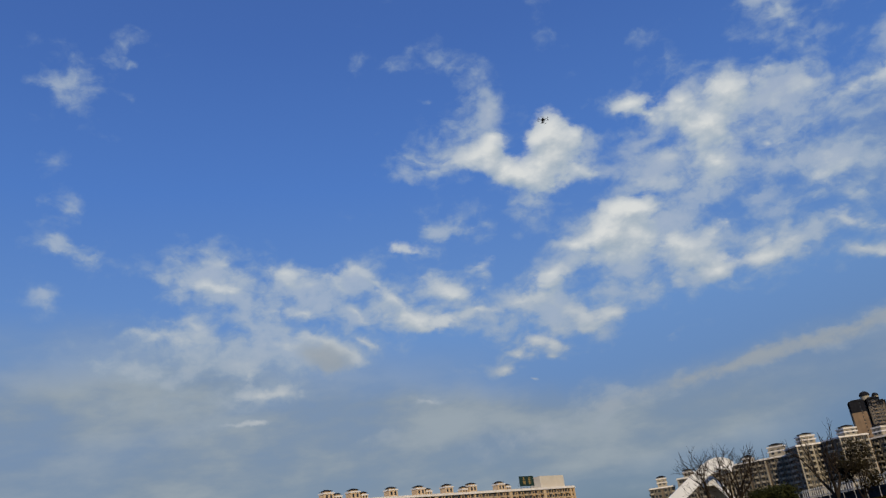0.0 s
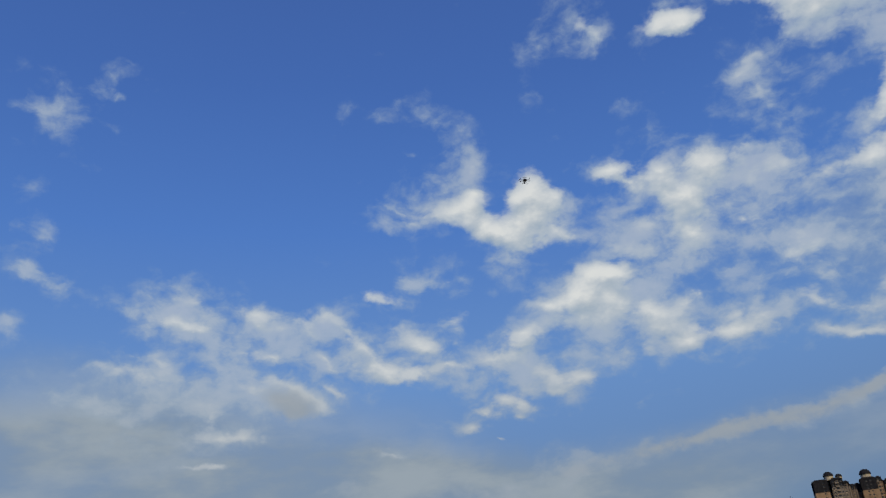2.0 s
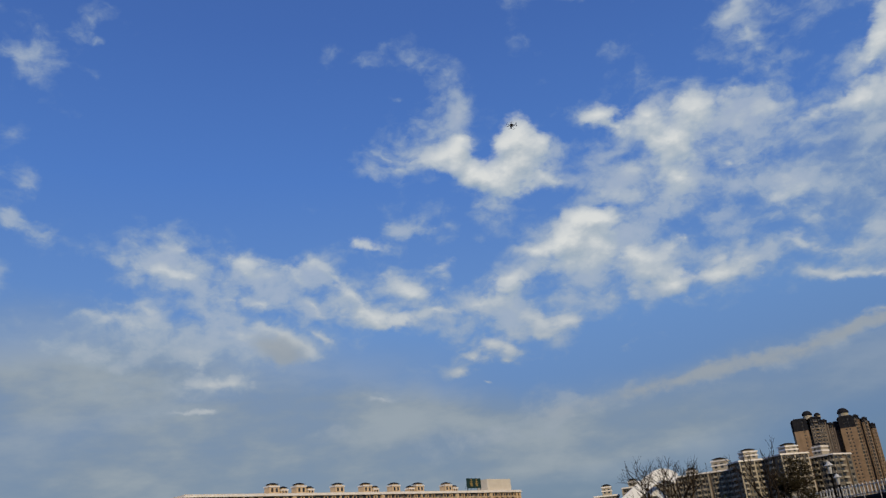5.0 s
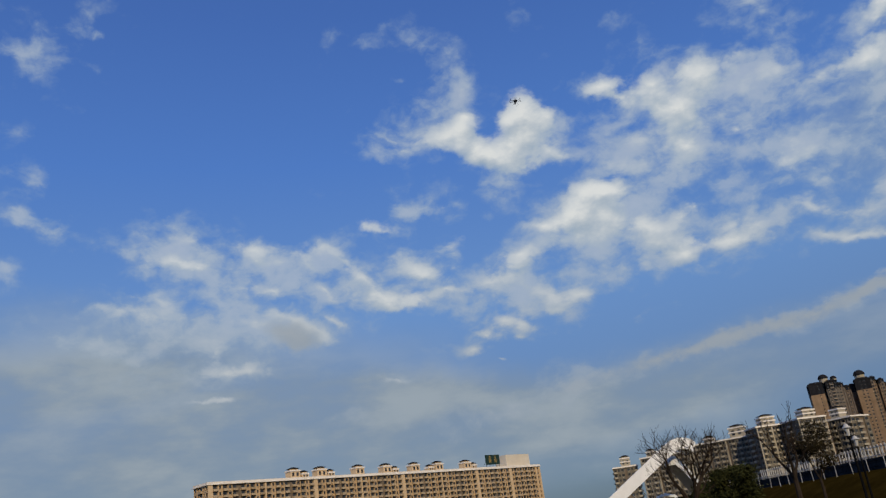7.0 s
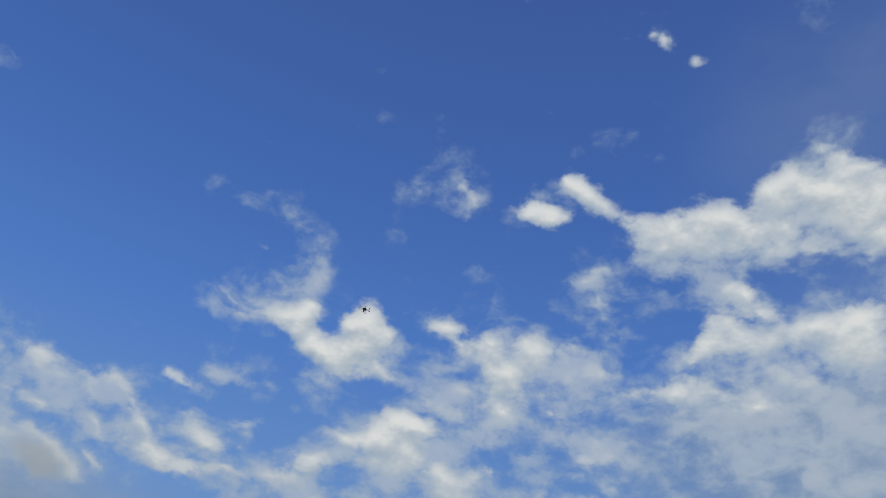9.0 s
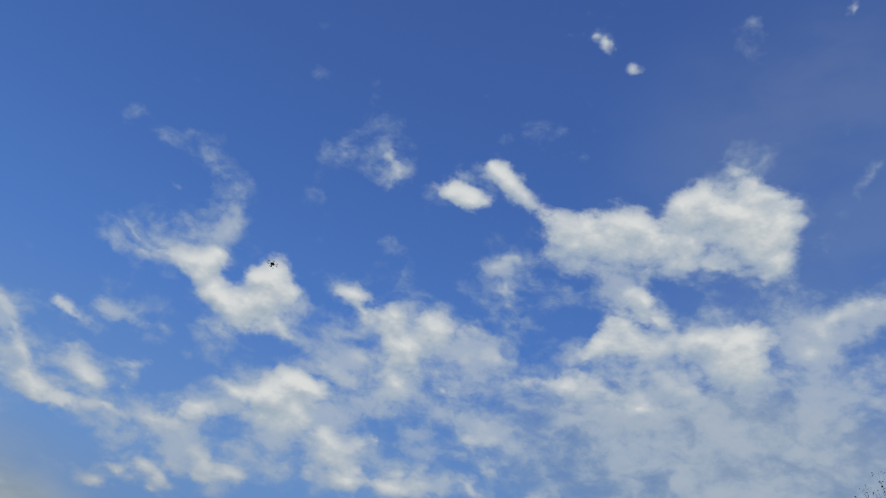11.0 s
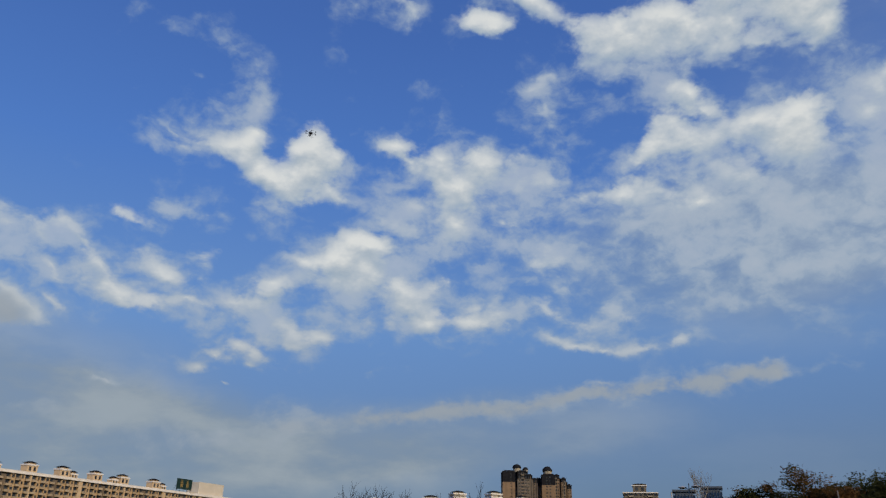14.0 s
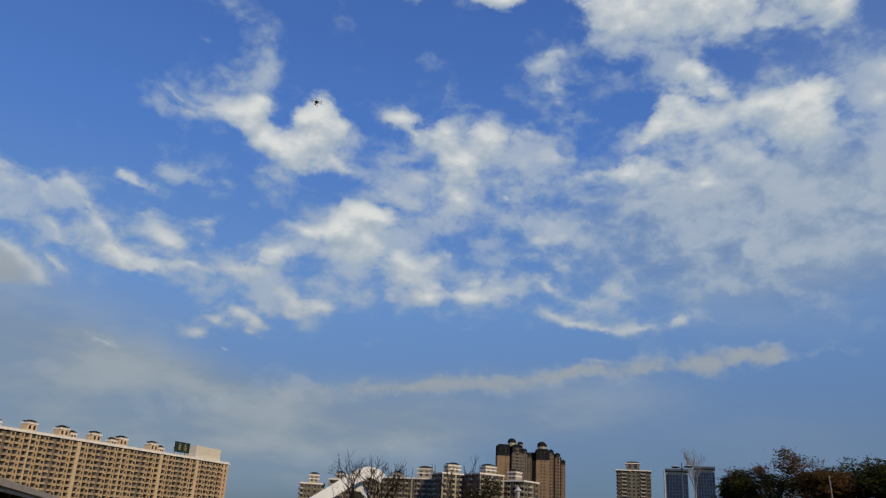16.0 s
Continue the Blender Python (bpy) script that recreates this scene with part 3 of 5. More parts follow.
# ---- materials ----
def surface(name, a, b, scale=4.0, rough=0.8, bump=0.2, metal=0.0, spots=None, vary=0.0, detail=5.0, stretch=(1, 1, 1)):
    """A surface that wanders between the colours a and b in two sizes of stain and grain."""
    m = bpy.data.materials.new(name)
    m.use_nodes = True
    t = m.node_tree
    p = t.nodes["Principled BSDF"]
    p.inputs["Roughness"].default_value, p.inputs["Metallic"].default_value = rough, metal
    p.inputs["Specular IOR Level"].default_value = 0.0 if rough > 0.85 else 0.4
    co = t.nodes.new("ShaderNodeTexCoord")
    mp = t.nodes.new("ShaderNodeMapping")
    mp.inputs["Scale"].default_value = stretch
    t.links.new(co.outputs["Object"], mp.inputs["Vector"])
    big, fine = t.nodes.new("ShaderNodeTexNoise"), t.nodes.new("ShaderNodeTexNoise")
    for n, s in ((big, scale), (fine, scale * 9)):
        t.links.new(mp.outputs[0], n.inputs["Vector"])
        n.inputs["Scale"].default_value, n.inputs["Detail"].default_value = s, detail
        n.inputs["Roughness"].default_value = 0.6
    add = t.nodes.new("ShaderNodeMath")
    add.operation = "MULTIPLY_ADD"
    t.links.new(fine.outputs["Fac"], add.inputs[0])
    add.inputs[1].default_value = 0.45
    t.links.new(big.outputs["Fac"], add.inputs[2])
    ramp = t.nodes.new("ShaderNodeValToRGB")
    ramp.color_ramp.elements[0].position, ramp.color_ramp.elements[1].position = 0.5, 0.95
    ramp.color_ramp.elements[0].color, ramp.color_ramp.elements[1].color = (*a, 1), (*b, 1)
    if spots:
        e = ramp.color_ramp.elements.new(0.99)
        e.color = (*spots, 1)
    t.links.new(add.outputs[0], ramp.inputs[0])
    colour = ramp.outputs[0]
    if vary:
        info = t.nodes.new("ShaderNodeObjectInfo")
        geo = t.nodes.new("ShaderNodeNewGeometry")
        mixed = t.nodes.new("ShaderNodeMath")
        t.links.new(info.outputs["Random"], mixed.inputs[0])
        t.links.new(geo.outputs["Random Per Island"], mixed.inputs[1])
        frac = t.nodes.new("ShaderNodeMath")
        frac.operation = "FRACT"
        t.links.new(mixed.outputs[0], frac.inputs[0])
        hsv = t.nodes.new("ShaderNodeHueSaturation")
        mr = t.nodes.new("ShaderNodeMapRange")
        mr.inputs["To Min"].default_value, mr.inputs["To Max"].default_value = 1 - vary, 1 + vary
        t.links.new(frac.outputs[0], mr.inputs["Value"])
        t.links.new(mr.outputs[0], hsv.inputs["Value"])
        t.links.new(colour, hsv.inputs["Color"])
        colour = hsv.outputs[0]
    t.links.new(colour, p.inputs["Base Color"])
    if bump:
        bp = t.nodes.new("ShaderNodeBump")
        bp.inputs["Strength"].default_value = bump
        t.links.new(add.outputs[0], bp.inputs["Height"])
        t.links.new(bp.outputs[0], p.inputs["Normal"])
    return m


TAN = surface("tan_tile_cladding", (0.42, 0.285, 0.15), (0.58, 0.405, 0.225), 0.08, 0.75, 0.1, vary=0.08)
TAN_PALE = surface("pale_tan_render", (0.52, 0.375, 0.215), (0.66, 0.49, 0.30), 0.3, 0.8, 0.1)
CREAM = surface("cream_painted_render", (0.60, 0.53, 0.41), (0.70, 0.63, 0.50), 0.2, 0.7, 0.08)
CORNICE = surface("off_white_cornice_paint", (0.68, 0.62, 0.54), (0.82, 0.77, 0.68), 0.3, 0.7, 0.1)
GREY_TILE = surface("grey_brown_facade_tile", (0.112, 0.095, 0.069), (0.20, 0.172, 0.124), 0.3, 0.7, 0.1, vary=0.08)
GREY_PALE = surface("weathered_pale_render", (0.25, 0.22, 0.165), (0.47, 0.415, 0.31), 0.15, 0.8, 0.1)
TOWER_TAN = surface("orange_tan_tower_tile", (0.185, 0.12, 0.066), (0.27, 0.18, 0.105), 0.2, 0.7, 0.1, vary=0.06)
TOWER_BROWN = surface("brown_tower_tile", (0.10, 0.075, 0.055), (0.16, 0.12, 0.09), 0.2, 0.7, 0.1, vary=0.06)
SLATE = surface("dark_slate_roof", (0.012, 0.013, 0.016), (0.030, 0.030, 0.034), 0.6, 0.9, 0.2)
BALCONY = surface("weathered_balcony_render", (0.29, 0.22, 0.14), (0.52, 0.41, 0.27), 0.12, 0.8, 0.1, vary=0.12)
TOWER_GREY = surface("grey_brown_tower_tile", (0.125, 0.104, 0.082), (0.19, 0.16, 0.125), 0.2, 0.7, 0.1, vary=0.06)
# core walls of the flats: recess shade is put into this dark colour
DARK = surface("plaster_with_painted_shade", (0.13, 0.10, 0.07), (0.21, 0.16, 0.11), 0.4, 0.85, 0.1)
GLASS = surface("dark_window_glass", (0.026, 0.029, 0.032), (0.052, 0.056, 0.060), 0.1, 0.12, 0.0, vary=0.45)
BLUE_GLASS = surface("blue_curtain_wall_glass", (0.012, 0.028, 0.07), (0.025, 0.05, 0.11), 0.08, 0.15, 0.0, vary=0.25)
BLUE_FRAME = surface("grey_blue_mullions", (0.055, 0.07, 0.095), (0.10, 0.12, 0.15), 0.2, 0.5, 0.0)
WHITE_STEEL = surface("white_painted_steel", (0.74, 0.74, 0.72), (0.84, 0.84, 0.82), 0.4, 0.45, 0.05)
WHITE_RAIL = surface("weathered_white_rail_paint", (0.30, 0.30, 0.29), (0.52, 0.52, 0.50), 1.5, 0.6, 0.1)
BLACK_IRON = surface("black_painted_iron", (0.004, 0.004, 0.0045), (0.010, 0.010, 0.010), 3.0, 0.88, 0.05)
LANTERN = surface("frosted_lantern_glass", (0.42, 0.41, 0.38), (0.55, 0.54, 0.50), 3.0, 0.3, 0.0)
GRASS = surface("dry_winter_grass", (0.020, 0.0125, 0.002), (0.050, 0.032, 0.006), 0.5, 0.95, 0.6, spots=(0.035, 0.040, 0.010))
STONE_DARK = surface("dark_retaining_stone", (0.018, 0.018, 0.020), (0.05, 0.05, 0.052), 1.2, 0.9, 0.5)
BARK = surface("brown_grey_bark", (0.020, 0.015, 0.011), (0.050, 0.038, 0.028), 6.0, 0.95, 0.6, stretch=(1, 1, 0.3))
BARK_PALE = surface("pale_grey_bark", (0.17, 0.16, 0.14), (0.32, 0.30, 0.27), 5.0, 0.95, 0.5, stretch=(1, 1, 0.3))
LEAF = surface("dark_evergreen_leaf", (0.016, 0.019, 0.007), (0.046, 0.048, 0.017), 1.2, 0.88, 0.0, vary=0.45)
LEAF_RUST = surface("rusty_autumn_leaf", (0.050, 0.028, 0.011), (0.115, 0.062, 0.022), 1.0, 0.88, 0.0, vary=0.45)
LEAF_DRY = surface("dry_brown_leaf", (0.014, 0.013, 0.007), (0.042, 0.033, 0.018), 2.0, 0.9, 0.0, vary=0.4)
SIGN_GREEN = surface("dark_green_sign_panel", (0.008, 0.026, 0.018), (0.014, 0.040, 0.027), 0.4, 0.5, 0.0)
SIGN_GOLD = surface("gold_sign_letters", (0.30, 0.20, 0.06), (0.42, 0.29, 0.09), 0.6, 0.5, 0.0)
CARBON = surface("black_carbon_fibre", (0.010, 0.010, 0.011), (0.022, 0.022, 0.024), 20.0, 0.4, 0.0)
ALU = surface("grey_aluminium", (0.30, 0.30, 0.31), (0.42, 0.42, 0.43), 10.0, 0.35, 0.0, metal=0.8)
CANOPY_DARK = surface("dark_canopy_sheet", (0.012, 0.013, 0.018), (0.028, 0.030, 0.038), 1.0, 0.7, 0.1)
CANOPY_RIM = surface("tan_concrete_rim", (0.60, 0.45, 0.30), (0.74, 0.58, 0.41), 0.8, 0.8, 0.2)


# ---- building blocks ----
def part(name, bm, material, parent, label="", smooth=False):
    me = bpy.data.meshes.new(name)
    bm.to_mesh(me)
    bm.free()
    if smooth:
        me.shade_smooth()
    me.materials.append(material)
    ob = new(name, me)
    ob.parent = parent
    if label:
        tagged(ob, label)
    return ob


def base(name, m, label, category, group="", kind=""):
    ob = new(name)
    ob.empty_display_size = 0.5
    ob.matrix_world = m
    return tagged(ob, label, category, group, kind)


class Pile:
    """Boxes and tapered prisms gathered into one mesh, quickly."""

    def __init__(self):
        self.v, self.f = [], []

    def prism(self, low, high):
        n, k = len(low), len(self.v)
        self.v += [tuple(p) for p in low] + [tuple(p) for p in high]
        self.f += [tuple(range(k + n - 1, k - 1, -1)), tuple(range(k + n, k + 2 * n))]
        self.f += [(k + i, k + (i + 1) % n, k + n + (i + 1) % n, k + n + i) for i in range(n)]

    def box(self, x0, x1, y0, y1, z0, z1, m=None, taper=0.0):
        low = [Vector(p) for p in ((x0, y0, z0), (x1, y0, z0), (x1, y1, z0), (x0, y1, z0))]
        dx, dy = (x1 - x0) * taper / 2, (y1 - y0) * taper / 2
        high = [Vector(p) for p in ((x0 + dx, y0 + dy, z1), (x1 - dx, y0 + dy, z1), (x1 - dx, y1 - dy, z1), (x0 + dx, y1 - dy, z1))]
        if m is not None:
            low, high = [m @ p for p in low], [m @ p for p in high]
        self.prism(low, high)

    def tube(self, p, q, r0, r1, sides=5):
        p, q = Vector(p), Vector(q)
        d = q - p
        if d.length < 1e-6:
            return
        d.normalize()
        a = d.orthogonal().normalized()
        b = d.cross(a)
        ring = [(math.cos(2 * math.pi * i / sides), math.sin(2 * math.pi * i / sides)) for i in range(sides)]
        self.prism([p + (a * c + b * s) * r0 for c, s in ring], [q + (a * c + b * s) * r1 for c, s in ring])

    def ring(self, x, y, z0, z1, r0, r1, sides=12):
        pts = [(math.cos(2 * math.pi * i / sides), math.sin(2 * math.pi * i / sides)) for i in range(sides)]
        self.prism([(x + c * r0, y + s * r0, z0) for c, s in pts], [(x + c * r1, y + s * r1, z1) for c, s in pts])

    def mesh(self, name, material):
        me = bpy.data.meshes.new(name)
        me.from_pydata(self.v, [], self.f)
        me.update()
        me.materials.append(material)
        return me

    def put(self, name, material, parent, label="", kind=""):
        ob = new(name, self.mesh(name, material))
        ob.parent = parent
        return tagged(ob, label, kind=kind)


def polar(az, dist, z=0.0):
    return Vector((math.sin(radians(az)) * dist, math.cos(radians(az)) * dist, z))


def rise(el, dist):
    """The height at which something that far off stands, at that elevation from the eye."""
    return EYE[2] + dist * math.tan(radians(el))


# ---- ground: one sheet, a meadow with an embankment along its right side ----
TERRACE_X, TERRACE_Z, TERRACE_TOP = 30.0, 2.5, 3.17


def ground_z(x, y):
    k = min(max((x - 21.5) / (TERRACE_X - 0.6 - 21.5), 0), 1)
    k = k * k * (3 - 2 * k)
    return TERRACE_Z * k * min(max((y + 60) / 40, 0), 1)


def build_ground():
    xs = sorted({*range(-60, 61, 3), 21.5, 23, 25.5, 28, 29.4, -4500, -2000, -900, -400, -200, -100, 100, 200, 400, 900, 2000, 4500})
    ys = sorted({*range(-60, 141, 5), -4500, -2000, -900, -400, -200, -100, 200, 300, 500, 900, 2000, 4500})
    v = [(x, y, ground_z(x, y) + (0.06 * noise.noise((x * 0.3, y * 0.3, 0)) if abs(x) < 61 and abs(y) < 141 else 0)) for y in ys for x in xs]
    n = len(xs)
    f = [(j * n + i, j * n + i + 1, (j + 1) * n + i + 1, (j + 1) * n + i) for j in range(len(ys) - 1) for i in range(n - 1)]
    me = bpy.data.meshes.new("ground")
    me.from_pydata(v, [], f)
    me.shade_smooth()
    me.materials.append(GRASS)
    return tagged(new("ground", me), "dry brown winter grass meadow with an embankment", "ground", kind="structure")


build_ground()


# ---- apartment houses ----
def facade(piles, m, length, z0, floors, fh, pattern, panes=None):
    """One face of a house. m takes (along, outward, up) into the house. A column: p pier, w window, b balcony, d dark slot, n narrow window."""
    weight = {"i": 0.4, "d": 0.7, "b": 1.1}
    unit = length / sum(weight.get(k, 1.0) for k in pattern)
    top = z0 + floors * fh
    u1 = 0.0
    for c, kind in enumerate(pattern):
        cw = unit * weight.get(kind, 1.0)
        u0, u1 = u1, u1 + cw
        if kind in "pi":
            piles["pier"].box(u0, u1, -0.6, 0.25, z0, top, m)
            continue
        if kind == "d":
            continue
        if kind in "wn":
            j = cw * (0.16 if kind == "w" else 0.28)
            piles["wall"].box(u0, u0 + j, -0.6, 0, z0, top, m)
            piles["wall"].box(u1 - j, u1, -0.6, 0, z0, top, m)
        for k in range(floors):
            z = z0 + k * fh
            if kind in "wn":
                piles["wall"].box(u0 + j, u1 - j, -0.6, 0, z, z + 0.95, m)
                piles["wall"].box(u0 + j, u1 - j, -0.6, 0, z + fh - 0.55, z + fh, m)
                piles["sill"].box(u0 + j - 0.1, u1 - j + 0.1, 0, 0.22, z + 0.88, z + 1.0, m)
                if k % 2 == c % 3 % 2 and kind == "w":
                    piles["sill"].box(u0 + j + 0.2, u0 + j + 1.0, 0, 0.4, z + 0.1, z + 0.7, m)
                panes.append((m, u0 + j, u1 - j, z + 0.95, z + fh - 0.55, -0.35))
            else:
                piles["sill"].box(u0 + 0.1, u1 - 0.1, -0.6, 0.8, z - 0.1, z + 0.08, m)
                piles["balcony"].box(u0 + 0.1, u1 - 0.1, 0.70, 0.8, z + 0.08, z + 1.0, m)
                piles["balcony"].box(u0 + 0.1, u0 + 0.22, -0.6, 0.70, z + 0.08, z + 1.0, m)
                piles["balcony"].box(u1 - 0.22, u1 - 0.1, -0.6, 0.70, z + 0.08, z + 1.0, m)
                panes.append((m, u0 + cw * 0.2, u1 - cw * 0.2, z + 0.12, z + 2.3, -0.55))


def house(name, label, m, length, depth, floors, fh, front, side, mats, z0=0.0, parapet=1.5, sep=300, group="", overhang=0.8, both=True):
    """A block of flats: core, faces on the front and both ends, flat roof with a pale cornice. mats: wall, pier, balcony, core, cornice."""
    ob = base(name, m, label, "building", group)
    piles = {k: Pile() for k in ("wall", "pier", "sill", "balcony")}
    panes = []
    front_m = Matrix(((1, 0, 0, 0), (0, -1, 0, 0), (0, 0, 1, 0), (0, 0, 0, 1)))
    left_m = Matrix(((0, -1, 0, 0), (-1, 0, 0, depth), (0, 0, 1, 0), (0, 0, 0, 1)))
    right_m = Matrix(((0, 1, 0, length), (1, 0, 0, 0), (0, 0, 1, 0), (0, 0, 0, 1)))
    facade(piles, front_m, length, z0, floors, fh, front, panes)
    if side:
        facade(piles, right_m, depth, z0, floors, fh, side, panes)
        if both:
            facade(piles, left_m, depth, z0, floors, fh, side, panes)
    top = z0 + floors * fh
    # the core's dark tone stands in for shade behind balconies and slots
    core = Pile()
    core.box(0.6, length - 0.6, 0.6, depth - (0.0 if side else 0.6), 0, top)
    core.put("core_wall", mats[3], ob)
    roof = Pile()
    o = overhang
    roof.box(-o, length + o, -o, depth + o, top + 0.003, top + 0.45)
    roof.box(-o * 0.4, length + o * 0.4, -o * 0.4, depth + o * 0.4, top + 0.45, top + parapet)
    roof.put("cornice", mats[4], ob, "off-white projecting cornice and parapet")
    piles["wall"].put("wall", mats[0], ob)
    piles["pier"].v and piles["pier"].put("pier", mats[1], ob, "pale full-height pilasters", kind="stuff")
    piles["sill"].v and piles["sill"].put("sill", mats[1], ob, kind="stuff")
    piles["balcony"].v and piles["balcony"].put("balcony", mats[2], ob, kind="stuff")
    # the upper panes are windows of their own, the rest one joined part
    panes.sort(key=lambda p: -p[3])
    shared = {}
    rest = Pile()
    for i, (pm, u0, u1, w0, w1, out) in enumerate(panes):
        if i < sep:
            key = (round(u1 - u0, 2), round(w1 - w0, 2))
            if key not in shared:
                p = Pile()
                p.box(-key[0] / 2, key[0] / 2, -0.04, 0.04, 0, key[1])
                shared[key] = p.mesh("window", GLASS)
            w = new("window", shared[key])
            w.parent = ob
            w.matrix_local = pm @ Matrix.Translation(((u0 + u1) / 2, out, w0))
        else:
            rest.box(u0, u1, out - 0.04, out + 0.04, w0, w1, pm)
    if rest.v:
        rest.put("lower_windows", GLASS, ob, kind="stuff")
    return ob


def pavilion(parent, x, y, z, w, d, h, wall=None, tiers=1):
    """A stair house on a roof: walls, eaves, a dark hipped cap."""
    a = Pile()
    a.box(x - w / 2, x + w / 2, y - d / 2, y + d / 2, z, z + h)
    a.put("roof_house", wall or TAN_PALE, parent)
    for k in range(tiers):
        c = Pile()
        zz = z + h * (0.55 if tiers == 2 and k == 0 else 1.0)
        c.box(x - w * 0.56, x + w * 0.56, y - d * 0.56, y + d * 0.56, zz - 0.45, zz + 0.3)
        c.put("eaves", CORNICE, parent)
    n = Pile()
    n.box(x - w * 0.36, x + w * 0.36, y - d * 0.36, y + d * 0.36, z + h + 0.303, z + h + 1.1)
    n.put("lantern_storey", wall or TAN_PALE, parent)
    for side in (-1, 1):
        q = Pile()
        q.box(x + side * w * 0.22 - w * 0.1, x + side * w * 0.22 + w * 0.1, y - d / 2 - 0.12, y - d / 2 - 0.003, z + h * 0.25, z + h * 0.75)
        q.put("window", GLASS, parent)
    r = Pile()
    r.box(x - w * 0.5, x + w * 0.5, y - d * 0.5, y + d * 0.5, z + h + 1.1, z + h + 1.95, taper=0.75)
    r.put("hipped_cap", SLATE, parent)


def between(az0, d0, az1, d1):
    """A frame whose x runs from one place to the other over the ground, and the length between them."""
    p, q = polar(az0, d0), polar(az1, d1)
    return Matrix.Translation(p) @ Matrix.Rotation(math.atan2(q.y - p.y, q.x - p.x), 4, "Z"), (q - p).length


# the long tan slab
slab_m, slab_l = between(-15.5, 422, 6.97, 576)
FH = 3.0
slab_floors = 14
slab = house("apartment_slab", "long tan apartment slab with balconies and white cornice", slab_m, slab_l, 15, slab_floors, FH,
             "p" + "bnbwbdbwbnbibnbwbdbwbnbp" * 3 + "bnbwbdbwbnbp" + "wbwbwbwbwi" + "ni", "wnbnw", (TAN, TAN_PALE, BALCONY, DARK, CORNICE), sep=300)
slab_top = slab_floors * FH + 1.5


def along_slab(az):
    """Where the line of sight at that bearing crosses the slab, along its front."""
    o, ux, dv = slab_m.translation, slab_m.col[0].to_3d(), polar(az, 1)
    return (o.x * dv.y - o.y * dv.x) / (ux.y * dv.x - ux.x * dv.y)


for az, small in ((-9.5, 1), (-7.7, 1), (-5.1, 0), (-3.2, 1), (-1.25, 0), (0.4, -1), (2.35, 1)):
    s = along_slab(az)
    pavilion(slab, s, 6, slab_top, 6.2, 5.0, 4.0, tiers=1)
    if small:
        pavilion(slab, s + 6.6 * small, 6, slab_top, 4.2, 4.0, 2.2)
block = Pile()
block.box(along_slab(4.95), along_slab(6.55), 2.5, 12, slab_top, slab_top + 7.6)
block.put("plant_house", CREAM, slab, "plain cream windowless roof block")


def roof_sign():
    m = slab_m @ Matrix.Translation((along_slab(3.5), 2.0, slab_top))
    ob = base("roof_sign", m, "dark green rooftop sign with gold characters on a frame", "sign")
    p = Pile()
    p.box(0, 13.2, -0.15, 0.15, 1.6, 7.9)
    p.put("panel", SIGN_GREEN, ob)
    for k in range(5):
        q = Pile()
        x = 0.5 + k * 3.05
        q.box(x - 0.08, x + 0.08, 0.16, 0.32, 0, 7.7)
        q.tube((x, 0.3, 5.0), (x, 3.2, 0), 0.07, 0.07)
        q.put("strut", BLACK_IRON, ob)
    for x in (2.8, 7.8):
        g = Pile()
        for a, b, c, d in ((0.2, 2.4, 3.1, 3.5), (0.0, 2.6, 2.0, 2.4), (1.1, 1.5, 1.0, 4.4), (0.5, 0.9, 0.5, 1.8), (1.8, 2.2, 0.5, 1.8), (0.6, 2.0, 4.3, 4.6)):
            g.box(x + a, x + b, -0.3, -0.152, 2.2 + c * 1.08, 2.2 + d * 1.08)
        g.put("gold_bars", SIGN_GOLD, ob)


roof_sign()

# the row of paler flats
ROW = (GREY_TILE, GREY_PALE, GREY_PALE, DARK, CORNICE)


def row_house(az0, az1, dist, el_roof, front, pav, label, skew=0.0, depth=16):
    m, l = between(az0, dist + skew, az1, dist - skew)
    h = rise(el_roof, dist) - 1.5
    floors = round(h / 3.0)
    ob = house("apartment_block", label, m, l, depth, floors, h / floors, front, "wbdw", ROW, sep=110, group="row of pale flats", parapet=0.9, overhang=0.5)
    for az, el, w, tiers in pav:
        s = (az - az0) / (az1 - az0) * l
        pavilion(ob, s, depth * 0.4, h + 0.9, w, 6.5, max(rise(el, dist) - h - 2.6, 1.8), GREY_PALE, tiers)
    return ob


row_house(11.85, 13.5, 540, 3.3, "bnwdwnb", ((12.75, 3.95, 6.0, 2),), "pale narrow block of flats with a roof pavilion")
row_house(13.75, 17.05, 530, 3.7, "ibwnbwidwbnwbinbwbni", ((14.4, 4.15, 5.0, 1), (16.7, 4.4, 6.0, 2)), "grey-brown flats behind the white arch", skew=4)
row_house(17.2, 21.3, 520, 4.05, "iwbnbwdwbnbwidwbnbwbidni", ((18.25, 4.4, 5.0, 1), (20.15, 4.8, 8.5, 2)), "grey-brown flats with deep balconies and a pavilion", skew=6)
row_house(21.5, 23.95, 500, 4.5, "ibnwbiwbnwibnb", ((22.45, 5.15, 8.0, 2),), "pale flats with stacked bay balconies and tiered pavilion", skew=-5)
row_house(24.1, 25.75, 490, 4.6, "ibnwbiwbnbi", ((25.05, 5.2, 7.5, 2),), "pale flats with a tiered roof pavilion", skew=-5)
row_house(25.8, 27.15, 500, 4.25, "wbnwbnb", ((26.1, 4.95, 5.5, 2),), "pale lower flats at the end of the row", skew=4)


